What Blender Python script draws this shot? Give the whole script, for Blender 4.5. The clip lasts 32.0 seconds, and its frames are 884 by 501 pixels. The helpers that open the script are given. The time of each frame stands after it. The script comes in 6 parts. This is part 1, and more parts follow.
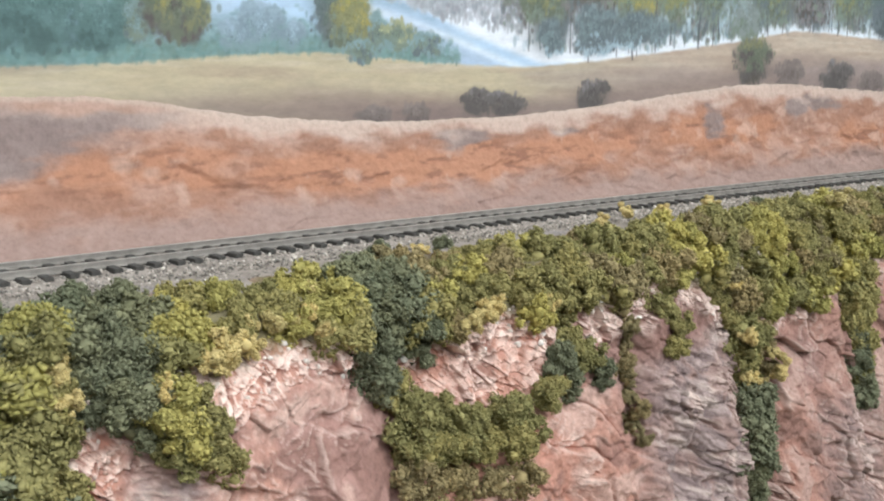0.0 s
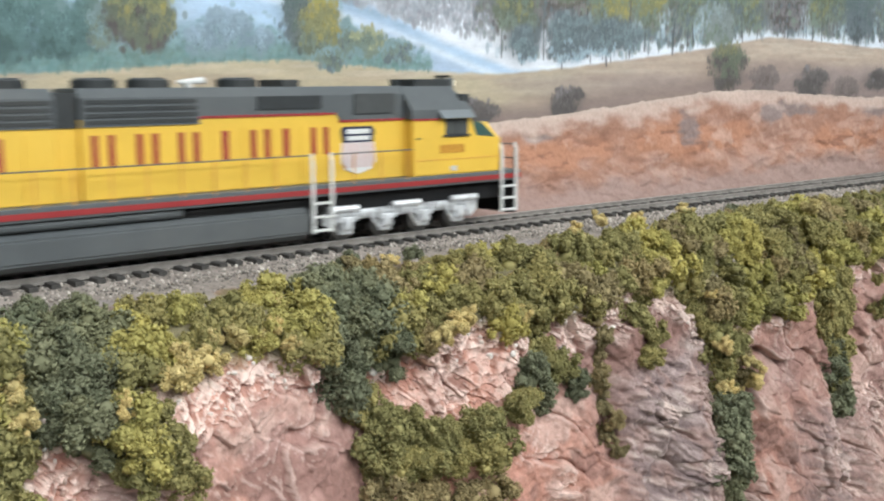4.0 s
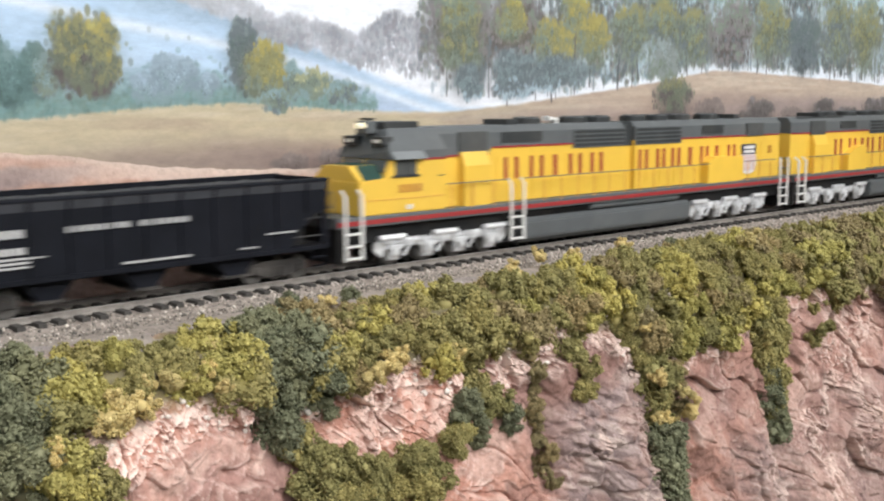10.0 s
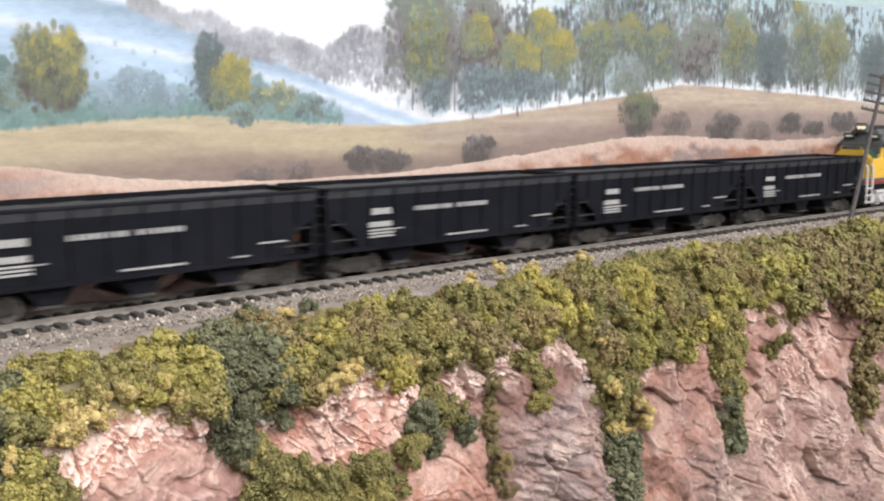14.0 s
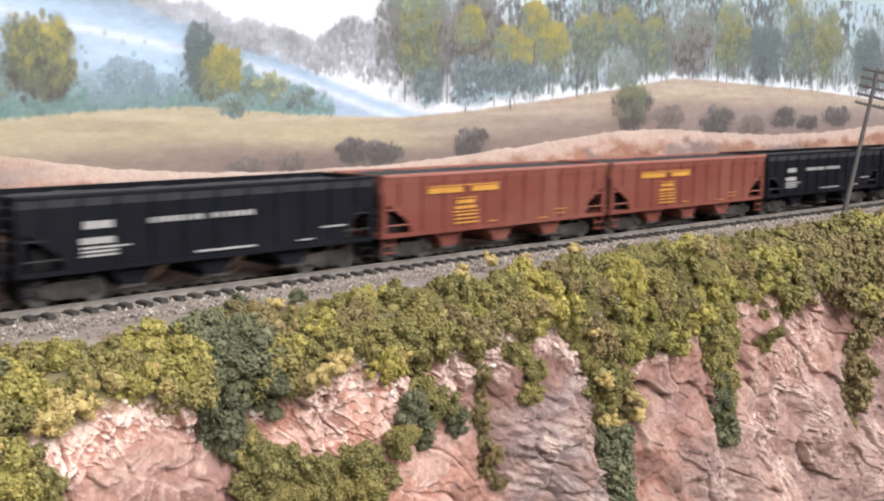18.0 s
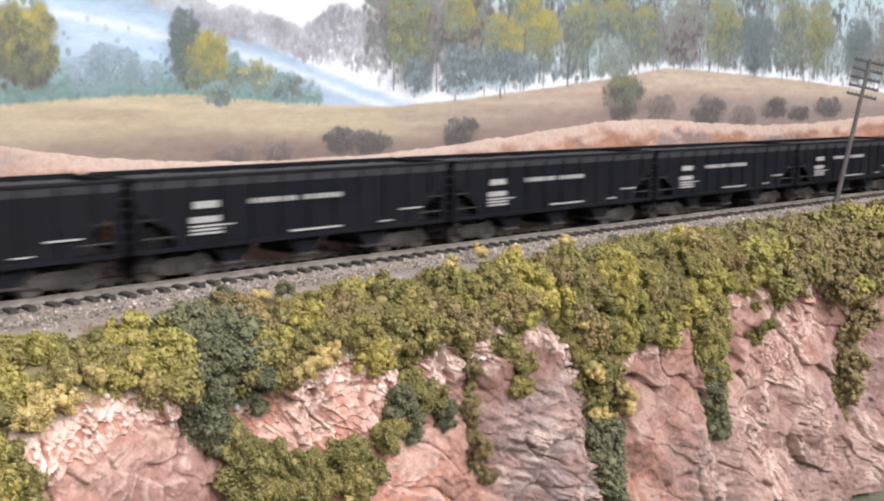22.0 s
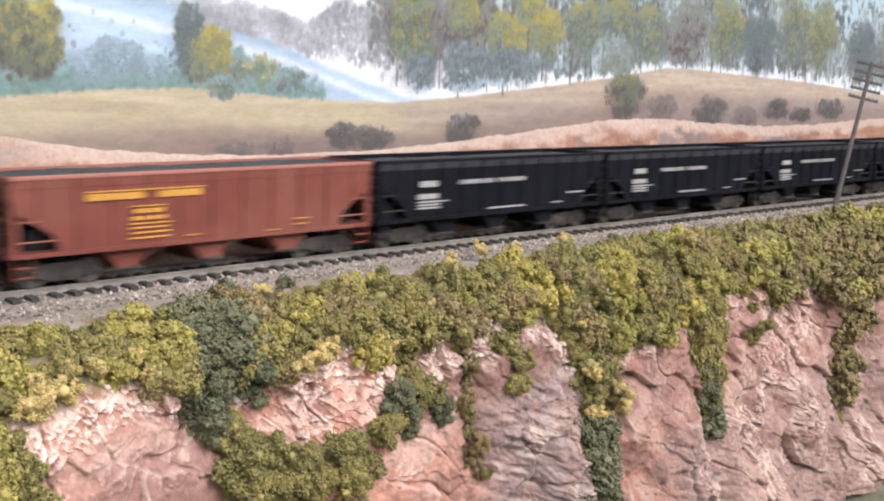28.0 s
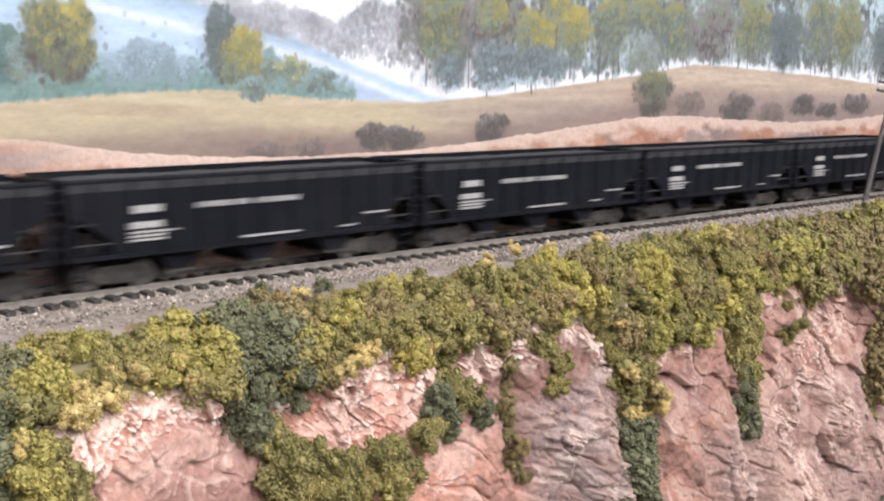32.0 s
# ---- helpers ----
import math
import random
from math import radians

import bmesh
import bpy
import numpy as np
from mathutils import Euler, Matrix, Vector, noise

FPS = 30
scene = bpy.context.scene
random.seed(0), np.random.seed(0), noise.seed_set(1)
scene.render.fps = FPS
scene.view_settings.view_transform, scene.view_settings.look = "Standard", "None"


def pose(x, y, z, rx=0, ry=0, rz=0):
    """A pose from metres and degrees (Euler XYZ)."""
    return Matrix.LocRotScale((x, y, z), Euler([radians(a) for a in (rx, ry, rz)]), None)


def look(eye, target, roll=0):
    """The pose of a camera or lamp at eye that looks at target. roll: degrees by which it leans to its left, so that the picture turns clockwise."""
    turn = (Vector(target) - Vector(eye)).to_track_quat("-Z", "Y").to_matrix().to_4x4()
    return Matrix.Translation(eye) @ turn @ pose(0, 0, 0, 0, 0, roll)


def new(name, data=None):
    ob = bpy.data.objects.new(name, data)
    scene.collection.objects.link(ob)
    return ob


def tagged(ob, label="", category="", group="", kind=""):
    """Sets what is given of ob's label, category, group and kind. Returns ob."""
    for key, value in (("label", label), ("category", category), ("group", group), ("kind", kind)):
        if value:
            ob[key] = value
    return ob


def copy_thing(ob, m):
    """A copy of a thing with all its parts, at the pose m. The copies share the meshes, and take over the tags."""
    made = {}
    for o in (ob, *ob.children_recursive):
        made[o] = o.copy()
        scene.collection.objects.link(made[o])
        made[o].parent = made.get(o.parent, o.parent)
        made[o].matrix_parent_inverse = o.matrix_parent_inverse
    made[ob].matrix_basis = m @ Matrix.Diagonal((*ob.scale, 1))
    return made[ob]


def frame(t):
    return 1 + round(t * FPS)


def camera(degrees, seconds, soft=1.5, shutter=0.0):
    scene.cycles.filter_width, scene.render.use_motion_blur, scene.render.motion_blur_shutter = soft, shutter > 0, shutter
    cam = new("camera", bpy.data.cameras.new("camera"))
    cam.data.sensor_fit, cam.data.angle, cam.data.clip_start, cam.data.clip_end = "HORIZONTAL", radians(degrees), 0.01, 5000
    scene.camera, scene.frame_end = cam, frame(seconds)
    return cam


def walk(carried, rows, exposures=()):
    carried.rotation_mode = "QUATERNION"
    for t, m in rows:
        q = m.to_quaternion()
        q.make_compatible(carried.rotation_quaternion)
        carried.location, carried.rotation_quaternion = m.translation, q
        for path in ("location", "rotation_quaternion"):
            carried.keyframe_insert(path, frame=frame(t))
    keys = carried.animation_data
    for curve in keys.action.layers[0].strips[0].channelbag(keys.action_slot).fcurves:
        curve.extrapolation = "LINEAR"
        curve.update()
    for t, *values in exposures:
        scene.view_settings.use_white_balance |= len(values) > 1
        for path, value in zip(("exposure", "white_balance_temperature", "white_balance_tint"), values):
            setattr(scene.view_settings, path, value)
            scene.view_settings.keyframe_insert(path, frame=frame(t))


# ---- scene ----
# World: metres, a model railway at 1:87. x runs along the track in the way of the train, y towards the painted
# backdrop, z up; z = 0 is the top of the rails and y = 0 the middle of the track.
cam = camera(44.85, 32.0, soft=2.1, shutter=0.95)
ROWS = [
    (0, -0.3048, -0.3480, 0.0598, -39.00, -9.33, -0.26),
    (0.5, -0.3035, -0.3465, 0.0584, -39.14, -9.30, -0.31),
    (1, -0.3032, -0.3482, 0.0594, -39.24, -9.38, -0.33),
    (1.5, -0.3007, -0.3467, 0.0599, -39.34, -9.31, -0.25),
    (2, -0.3014, -0.3471, 0.0601, -39.43, -9.26, -0.19),
    (2.5, -0.3013, -0.3476, 0.0600, -39.70, -9.05, -0.19),
    (3, -0.3003, -0.3463, 0.0597, -40.01, -8.96, -0.23),
    (3.5, -0.2991, -0.3450, 0.0599, -39.93, -9.07, -0.36),
    (4, -0.2978, -0.3454, 0.0602, -40.04, -9.01, -0.42),
    (4.5, -0.2956, -0.3471, 0.0610, -40.23, -8.88, -0.51),
    (5, -0.2935, -0.3490, 0.0619, -40.42, -8.75, -0.59),
    (5.5, -0.2925, -0.3503, 0.0625, -40.53, -8.70, -0.61),
    (6, -0.2921, -0.3518, 0.0638, -40.55, -8.87, -0.44),
    (6.5, -0.2921, -0.3532, 0.0645, -40.72, -8.74, -0.50),
    (7, -0.2913, -0.3568, 0.0665, -40.85, -8.75, -0.42),
    (7.5, -0.2930, -0.3619, 0.0688, -40.91, -8.35, -0.73),
    (8, -0.2912, -0.3652, 0.0716, -41.03, -8.30, -0.68),
    (8.5, -0.2913, -0.3669, 0.0718, -41.32, -8.33, -0.43),
    (9, -0.2929, -0.3671, 0.0713, -41.15, -8.05, -0.56),
    (9.5, -0.2933, -0.3657, 0.0713, -41.13, -8.13, -0.58),
    (10, -0.2927, -0.3653, 0.0717, -41.07, -8.26, -0.63),
    (10.5, -0.2907, -0.3659, 0.0711, -41.19, -8.45, -0.66),
    (11, -0.2908, -0.3649, 0.0734, -41.11, -8.62, -0.33),
    (11.5, -0.2909, -0.3659, 0.0735, -41.28, -8.49, -0.32),
    (12, -0.2904, -0.3679, 0.0746, -41.24, -8.28, -0.33),
    (12.5, -0.2938, -0.3735, 0.0765, -41.37, -8.13, -0.26),
    (13, -0.2920, -0.3764, 0.0766, -41.45, -8.02, -0.32),
    (13.5, -0.2902, -0.3780, 0.0769, -41.66, -8.00, -0.19),
    (14, -0.2894, -0.3791, 0.0774, -41.76, -8.15, 0.01),
    (14.5, -0.2887, -0.3802, 0.0780, -41.84, -8.06, -0.05),
    (15, -0.2875, -0.3776, 0.0773, -42.09, -8.22, -0.02),
    (15.5, -0.2868, -0.3769, 0.0761, -42.37, -8.28, -0.20),
    (16, -0.2865, -0.3766, 0.0756, -42.40, -8.32, -0.20),
    (16.5, -0.2865, -0.3767, 0.0750, -42.31, -8.34, -0.17),
    (17, -0.2865, -0.3770, 0.0746, -42.20, -8.35, -0.10),
    (17.5, -0.2866, -0.3772, 0.0744, -42.13, -8.37, -0.03),
    (18, -0.2869, -0.3794, 0.0744, -41.97, -8.26, 0.09),
    (18.5, -0.2870, -0.3778, 0.0746, -42.02, -8.46, 0.34),
    (19, -0.2857, -0.3769, 0.0733, -42.13, -8.70, 0.28),
    (19.5, -0.2865, -0.3760, 0.0730, -41.96, -8.77, 0.35),
    (20, -0.2855, -0.3764, 0.0733, -42.03, -8.71, 0.27),
    (20.5, -0.2847, -0.3759, 0.0737, -42.20, -8.70, 0.27),
    (21, -0.2841, -0.3763, 0.0744, -42.14, -8.67, 0.27),
    (21.5, -0.2842, -0.3745, 0.0735, -42.25, -8.68, 0.20),
    (22, -0.2827, -0.3745, 0.0739, -42.58, -8.79, 0.30),
    (22.5, -0.2827, -0.3762, 0.0741, -42.49, -8.91, 0.33),
    (23, -0.2841, -0.3746, 0.0738, -42.64, -9.08, 0.82),
    (23.5, -0.2849, -0.3734, 0.0738, -42.66, -8.91, 0.71),
    (24, -0.2838, -0.3731, 0.0743, -42.31, -8.89, 0.55),
    (24.5, -0.2837, -0.3740, 0.0756, -42.09, -9.02, 0.68),
    (25, -0.2840, -0.3749, 0.0761, -42.03, -9.20, 0.74),
    (25.5, -0.2834, -0.3765, 0.0757, -41.97, -9.07, 0.62),
    (26, -0.2834, -0.3766, 0.0757, -42.01, -9.08, 0.68),
    (26.5, -0.2833, -0.3761, 0.0757, -42.15, -9.10, 0.83),
    (27, -0.2834, -0.3756, 0.0758, -42.29, -9.11, 0.99),
    (27.5, -0.2836, -0.3754, 0.0760, -42.38, -9.11, 1.07),
    (28, -0.2843, -0.3768, 0.0760, -42.54, -9.17, 1.23),
    (28.5, -0.2848, -0.3764, 0.0776, -42.55, -9.10, 1.14),
    (29, -0.2851, -0.3763, 0.0777, -42.17, -9.12, 1.05),
    (29.5, -0.2853, -0.3734, 0.0775, -42.36, -9.06, 0.83),
    (30, -0.2853, -0.3731, 0.0776, -42.39, -8.87, 0.75),
    (30.5, -0.2873, -0.3713, 0.0779, -42.25, -8.88, 0.75),
    (31, -0.2892, -0.3697, 0.0773, -42.27, -8.87, 0.66),
    (31.5, -0.2893, -0.3678, 0.0780, -42.01, -9.04, 0.62),
    (32, -0.2894, -0.3653, 0.0758, -42.09, -9.22, 0.63),
]
walk(cam, [(t, pose(x, y, z, 90 + pitch, 0, yaw) @ pose(0, 0, 0, 0, 0, roll)) for t, x, y, z, yaw, pitch, roll in ROWS],
     exposures=[(0.0, -0.18, 5950, 3), (3.5, -0.20, 5950, 3), (6.5, -0.20, 5950, 3), (10.0, -0.10, 6300, 8), (14.0, 0.0, 6400, 11), (20.0, 0.05, 6400, 13), (32.0, 0.10, 6350, 14)])

# distance covered by the train (time, metres of the leading cab)
RUN = [
    (0, -0.4177), (0.5, -0.3694), (1, -0.3211), (1.5, -0.2727), (2, -0.2243), (2.5, -0.1757), (3, -0.1267), (3.5, -0.0773),
    (4, -0.0269), (4.5, 0.0243), (5, 0.0757), (5.5, 0.1266), (6, 0.1759), (6.5, 0.2220), (7, 0.2717), (7.5, 0.3194),
    (8, 0.3732), (8.5, 0.4278), (9, 0.4853), (9.5, 0.5414), (10, 0.5999), (10.5, 0.6593), (11, 0.7222), (11.5, 0.7776),
    (12, 0.8400), (12.5, 0.9006), (13, 0.9688), (13.5, 1.0292), (14, 1.0927), (14.5, 1.1536), (15, 1.2182), (15.5, 1.2806),
    (16, 1.3434), (16.5, 1.4077), (17, 1.4736), (17.5, 1.5403), (18, 1.6067), (18.5, 1.6706), (19, 1.7370), (19.5, 1.8019),
    (20, 1.8701), (20.5, 1.9350), (21, 1.9985), (21.5, 2.0627), (22, 2.1350), (22.5, 2.2062), (23, 2.2816), (23.5, 2.3541),
    (24, 2.4300), (24.5, 2.5049), (25, 2.5821), (25.5, 2.6571), (26, 2.7316), (26.5, 2.8072), (27, 2.8851), (27.5, 2.9656),
    (28, 3.0469), (28.5, 3.1235), (29, 3.2005), (29.5, 3.2787), (30, 3.3617), (30.5, 3.4407), (31, 3.5242), (31.5, 3.6056),
    (32, 3.6913),
]
# ---- light: a room with white ceiling panels over the layout ----
world = bpy.data.worlds.new("room_air")
scene.world = world
world.use_nodes = True
world.node_tree.nodes["Background"].inputs["Color"].default_value = (0.9, 0.95, 1.0, 1)
world.node_tree.nodes["Background"].inputs["Strength"].default_value = 0.25


def ceiling_lamp(x, y, z, sx, sy, watts, colour, aim):
    data = bpy.data.lights.new("ceiling_panel_light", "AREA")
    data.shape, data.size, data.size_y, data.energy, data.color = "RECTANGLE", sx, sy, watts, colour
    ob = new("ceiling_panel_light", data)
    ob.matrix_world = look((x, y, z), aim)
    return ob


ceiling_lamp(0.1, -1.15, 1.40, 3.6, 0.8, 60, (1.0, 0.965, 0.94), (0.1, -0.3, 0))
ceiling_lamp(0.1, -2.30, 1.40, 3.6, 0.8, 112, (1.0, 0.965, 0.94), (0.1, -1.0, 0))
scene.view_settings.exposure = 0.0
# ---- tools ----
def hashed(ix, iy, seed):
    h = (ix.astype(np.int64) * 374761393 + iy.astype(np.int64) * 668265263 + seed * 1442695041) & 0x7FFFFFFF
    h = ((h ^ (h >> 13)) * 1274126177) & 0x7FFFFFFF
    return ((h ^ (h >> 16)) & 0xFFFF) / 65535.0


def vnoise(x, y, seed=0):
    """Smooth value noise, 0 to 1, one cell per unit."""
    x, y = np.asarray(x, float), np.asarray(y, float)
    ix, iy = np.floor(x), np.floor(y)
    fx, fy = x - ix, y - iy
    fx, fy = fx * fx * (3 - 2 * fx), fy * fy * (3 - 2 * fy)
    a, b = hashed(ix, iy, seed), hashed(ix + 1, iy, seed)
    c, d = hashed(ix, iy + 1, seed), hashed(ix + 1, iy + 1, seed)
    return (a + (b - a) * fx) * (1 - fy) + (c + (d - c) * fx) * fy


def fbm(x, y, octaves=4, seed=0, gain=0.5):
    total, amp, norm = 0.0, 1.0, 0.0
    for k in range(octaves):
        total = total + amp * vnoise(x * 2**k, y * 2**k, seed + 7 * k)
        norm += amp
        amp *= gain
    return total / norm


def ridged(x, y, octaves=4, seed=0):
    total, amp, norm = 0.0, 1.0, 0.0
    for k in range(octaves):
        total = total + amp * (1 - np.abs(2 * vnoise(x * 2**k, y * 2**k, seed + 11 * k) - 1))
        norm += amp
        amp *= 0.55
    return total / norm


def cells(x, y, seed=0):
    """Cellular noise: distance to the cell's border, the way to its middle, and three numbers of the cell."""
    x, y = np.asarray(x, float), np.asarray(y, float)
    ix, iy = np.floor(x), np.floor(y)
    near, second = np.full(x.shape, 9.0), np.full(x.shape, 9.0)
    way_x, way_y = np.zeros(x.shape), np.zeros(x.shape)
    cx, cy = np.zeros(x.shape), np.zeros(x.shape)
    for i in (-1, 0, 1):
        for j in (-1, 0, 1):
            px, py = ix + i, iy + j
            dx, dy = px + hashed(px, py, seed) - x, py + hashed(px, py, seed + 1) - y
            d = np.hypot(dx, dy)
            closer = d < near
            second = np.where(closer, near, np.minimum(second, d))
            near = np.where(closer, d, near)
            way_x, way_y = np.where(closer, dx, way_x), np.where(closer, dy, way_y)
            cx, cy = np.where(closer, px, cx), np.where(closer, py, cy)
    return second - near, way_x, way_y, hashed(cx, cy, seed + 2), hashed(cx, cy, seed + 3), hashed(cx, cy, seed + 4)


def sheet(name, points, material, smooth=True, colours=None):
    """A grid of points (rows, columns, 3) as one mesh."""
    n, m = points.shape[:2]
    i = np.arange(n * m).reshape(n, m)
    quads = np.stack([i[:-1, :-1], i[:-1, 1:], i[1:, 1:], i[1:, :-1]], -1).reshape(-1, 4)
    me = bpy.data.meshes.new(name)
    me.vertices.add(n * m)
    me.vertices.foreach_set("co", points.reshape(-1).astype(np.float32))
    me.loops.add(quads.size)
    me.loops.foreach_set("vertex_index", quads.reshape(-1).astype(np.int32))
    me.polygons.add(len(quads))
    me.polygons.foreach_set("loop_start", (np.arange(len(quads)) * 4).astype(np.int32))
    me.update(calc_edges=True)
    me.polygons.foreach_set("use_smooth", np.full(len(quads), smooth))
    if colours is not None:
        layer = me.color_attributes.new("pigment", "FLOAT_COLOR", "POINT")
        layer.data.foreach_set("color", np.concatenate([colours, np.ones((n, m, 1))], -1).reshape(-1).astype(np.float32))
    me.materials.append(material)
    return new(name, me)


def mesh_of(name, verts, faces, material, smooth=False):
    me = bpy.data.meshes.new(name)
    me.from_pydata([tuple(v) for v in verts], [], [tuple(f) for f in faces])
    me.update()
    if smooth:
        me.polygons.foreach_set("use_smooth", np.full(len(me.polygons), True))
    me.materials.append(material)
    return me


def part(name, bm, material, parent, label=""):
    """One mesh object from a bmesh under a thing or a part."""
    me = bpy.data.meshes.new(name)
    bm.to_mesh(me)
    bm.free()
    me.materials.append(material)
    ob = new(name, me)
    ob.parent = parent
    if label:
        ob["label"] = label
    return ob


def again(ob, m, parent=None):
    """The same mesh once more under the same parent, at m."""
    twin = ob.copy()
    scene.collection.objects.link(twin)
    if parent:
        twin.parent = parent
    twin.matrix_basis = m
    return twin


def thing(name, label, category, group="", m=Matrix()):
    ob = new(name)
    ob.empty_display_size = 0.01
    ob.matrix_world = m
    return tagged(ob, label, category, group)


def box(bm, x0, x1, y0, y1, z0, z1, bevel=0.0):
    made = bmesh.ops.create_cube(bm, size=1.0, matrix=Matrix.LocRotScale(((x0 + x1) / 2, (y0 + y1) / 2, (z0 + z1) / 2), None, (abs(x1 - x0), abs(y1 - y0), abs(z1 - z0))))
    if bevel:
        edges = {e for v in made["verts"] for e in v.link_edges}
        bmesh.ops.bevel(bm, geom=list(edges), offset=bevel, segments=2, affect="EDGES", profile=0.5)
    return made


def boxed(*args, bevel=0.0):
    bm = bmesh.new()
    box(bm, *args, bevel=bevel)
    return bm


def rod(bm, a, b, r, sides=6, r2=None):
    a, b = Vector(a), Vector(b)
    m = Matrix.Translation((a + b) / 2) @ (b - a).to_track_quat("Z", "Y").to_matrix().to_4x4()
    return bmesh.ops.create_cone(bm, cap_ends=True, segments=sides, radius1=r, radius2=r if r2 is None else r2, depth=(b - a).length, matrix=m)


def disc(bm, x, y, z, r, thick, sides=20, axis="y"):
    turn = {"y": Euler((radians(90), 0, 0)), "x": Euler((0, radians(90), 0)), "z": Euler((0, 0, 0))}[axis]
    return bmesh.ops.create_cone(bm, cap_ends=True, segments=sides, radius1=r, radius2=r, depth=thick, matrix=Matrix.LocRotScale((x, y, z), turn, None))


def prism(bm, outline, y0, y1):
    """An outline in x, z, drawn out from y0 to y1."""
    front = [bm.verts.new((x, y0, z)) for x, z in outline]
    back = [bm.verts.new((x, y1, z)) for x, z in outline]
    n = len(outline)
    faces = [bm.faces.new(front), bm.faces.new(back[::-1])]
    for k in range(n):
        faces.append(bm.faces.new((front[k], back[k], back[(k + 1) % n], front[(k + 1) % n])))
    bmesh.ops.recalc_face_normals(bm, faces=faces)


def prism_x(bm, outline, x0, x1):
    """An outline in y, z, drawn out from x0 to x1."""
    front = [bm.verts.new((x0, y, z)) for y, z in outline]
    back = [bm.verts.new((x1, y, z)) for y, z in outline]
    n = len(outline)
    faces = [bm.faces.new(front), bm.faces.new(back[::-1])]
    for k in range(n):
        faces.append(bm.faces.new((front[k], back[k], back[(k + 1) % n], front[(k + 1) % n])))
    bmesh.ops.recalc_face_normals(bm, faces=faces)


# ---- materials ----
def shader(name, roughness=0.6, metal=0.0, specular=0.5):
    mat = bpy.data.materials.new(name)
    mat.use_nodes = True
    nt = mat.node_tree
    bsdf = nt.nodes["Principled BSDF"]
    bsdf.inputs["Roughness"].default_value = roughness
    bsdf.inputs["Metallic"].default_value = metal
    bsdf.inputs["Specular IOR Level"].default_value = specular
    return mat, nt, bsdf


def noise_node(nt, scale, detail=4.0, rough=0.55, space="Object", stretch=None):
    coord = nt.nodes.new("ShaderNodeTexCoord")
    tex = nt.nodes.new("ShaderNodeTexNoise")
    tex.inputs["Scale"].default_value, tex.inputs["Detail"].default_value, tex.inputs["Roughness"].default_value = scale, detail, rough
    out = coord.outputs[space]
    if stretch:
        mapping = nt.nodes.new("ShaderNodeMapping")
        mapping.inputs["Scale"].default_value = stretch
        nt.links.new(out, mapping.inputs["Vector"])
        out = mapping.outputs["Vector"]
    nt.links.new(out, tex.inputs["Vector"])
    return tex.outputs["Fac"]


def ramp(nt, fac, stops):
    node = nt.nodes.new("ShaderNodeValToRGB")
    els = node.color_ramp.elements
    while len(els) < len(stops):
        els.new(0.5)
    for el, (at, colour) in zip(els, stops):
        el.position, el.color = at, (*colour, 1)
    nt.links.new(fac, node.inputs["Fac"])
    return node.outputs["Color"]


def mixed(nt, kind, fac, a, b):
    node = nt.nodes.new("ShaderNodeMix")
    node.data_type, node.blend_type = "RGBA", kind
    for socket, value in (("Factor", fac), ("A", a), ("B", b)):
        target = [s for s in node.inputs if s.name == socket and (s.type == "RGBA" or socket == "Factor" and s.type == "VALUE")][0]
        if isinstance(value, (int, float)):
            target.default_value = value
        elif isinstance(value, tuple):
            target.default_value = (*value, 1)
        else:
            nt.links.new(value, target)
    return [s for s in node.outputs if s.type == "RGBA"][0]


def bumped(nt, bsdf, fac, strength, distance):
    node = nt.nodes.new("ShaderNodeBump")
    node.inputs["Strength"].default_value, node.inputs["Distance"].default_value = strength, distance
    nt.links.new(fac, node.inputs["Height"])
    nt.links.new(node.outputs["Normal"], bsdf.inputs["Normal"])


def plain(name, colour, roughness=0.5, metal=0.0, wear=0.25, scale=120.0, dust=(0.3, 0.27, 0.23), dust_amount=0.12, bump=0.0, specular=0.5):
    """Painted or moulded plastic: a base colour, fine uneven tone and a film of dust."""
    mat, nt, bsdf = shader(name, roughness, metal, specular)
    dark = tuple(c * (1 - wear) for c in colour)
    light = tuple(min(1, c * (1 + wear * 0.6)) for c in colour)
    tone = ramp(nt, noise_node(nt, scale, 6, 0.65), [(0.3, dark), (0.7, light)])
    film = ramp(nt, noise_node(nt, scale * 0.23, 3, 0.6), [(0.45, (0, 0, 0)), (0.8, (dust_amount,) * 3)])
    bw = nt.nodes.new("ShaderNodeRGBToBW")
    nt.links.new(film, bw.inputs["Color"])
    nt.links.new(mixed(nt, "MIX", bw.outputs["Val"], tone, dust), bsdf.inputs["Base Color"])
    if bump:
        bumped(nt, bsdf, noise_node(nt, scale * 3, 3), bump, 0.0004)
    return mat


def foam(name, stops, seed_scale=1.0):
    """Crumbled foam foliage, each crumb of its own tone."""
    mat, nt, bsdf = shader(name, 0.95, 0, 0.1)
    geo = nt.nodes.new("ShaderNodeNewGeometry")
    tone = ramp(nt, geo.outputs["Random Per Island"], stops)
    info = nt.nodes.new("ShaderNodeObjectInfo")
    shade = ramp(nt, info.outputs["Random"], [(0.0, (0.82, 0.85, 0.85)), (0.5, (1, 1, 1)), (1.0, (1.12, 1.08, 1.0))])
    base = mixed(nt, "MULTIPLY", 1.0, tone, shade)
    fine = ramp(nt, noise_node(nt, 900, 3, 0.7), [(0.3, (0.78, 0.79, 0.76)), (0.7, (1.12, 1.12, 1.1))])
    nt.links.new(mixed(nt, "MULTIPLY", 0.45, base, fine), bsdf.inputs["Base Color"])
    bumped(nt, bsdf, noise_node(nt, 1800, 2), 0.2, 0.0003)
    return mat
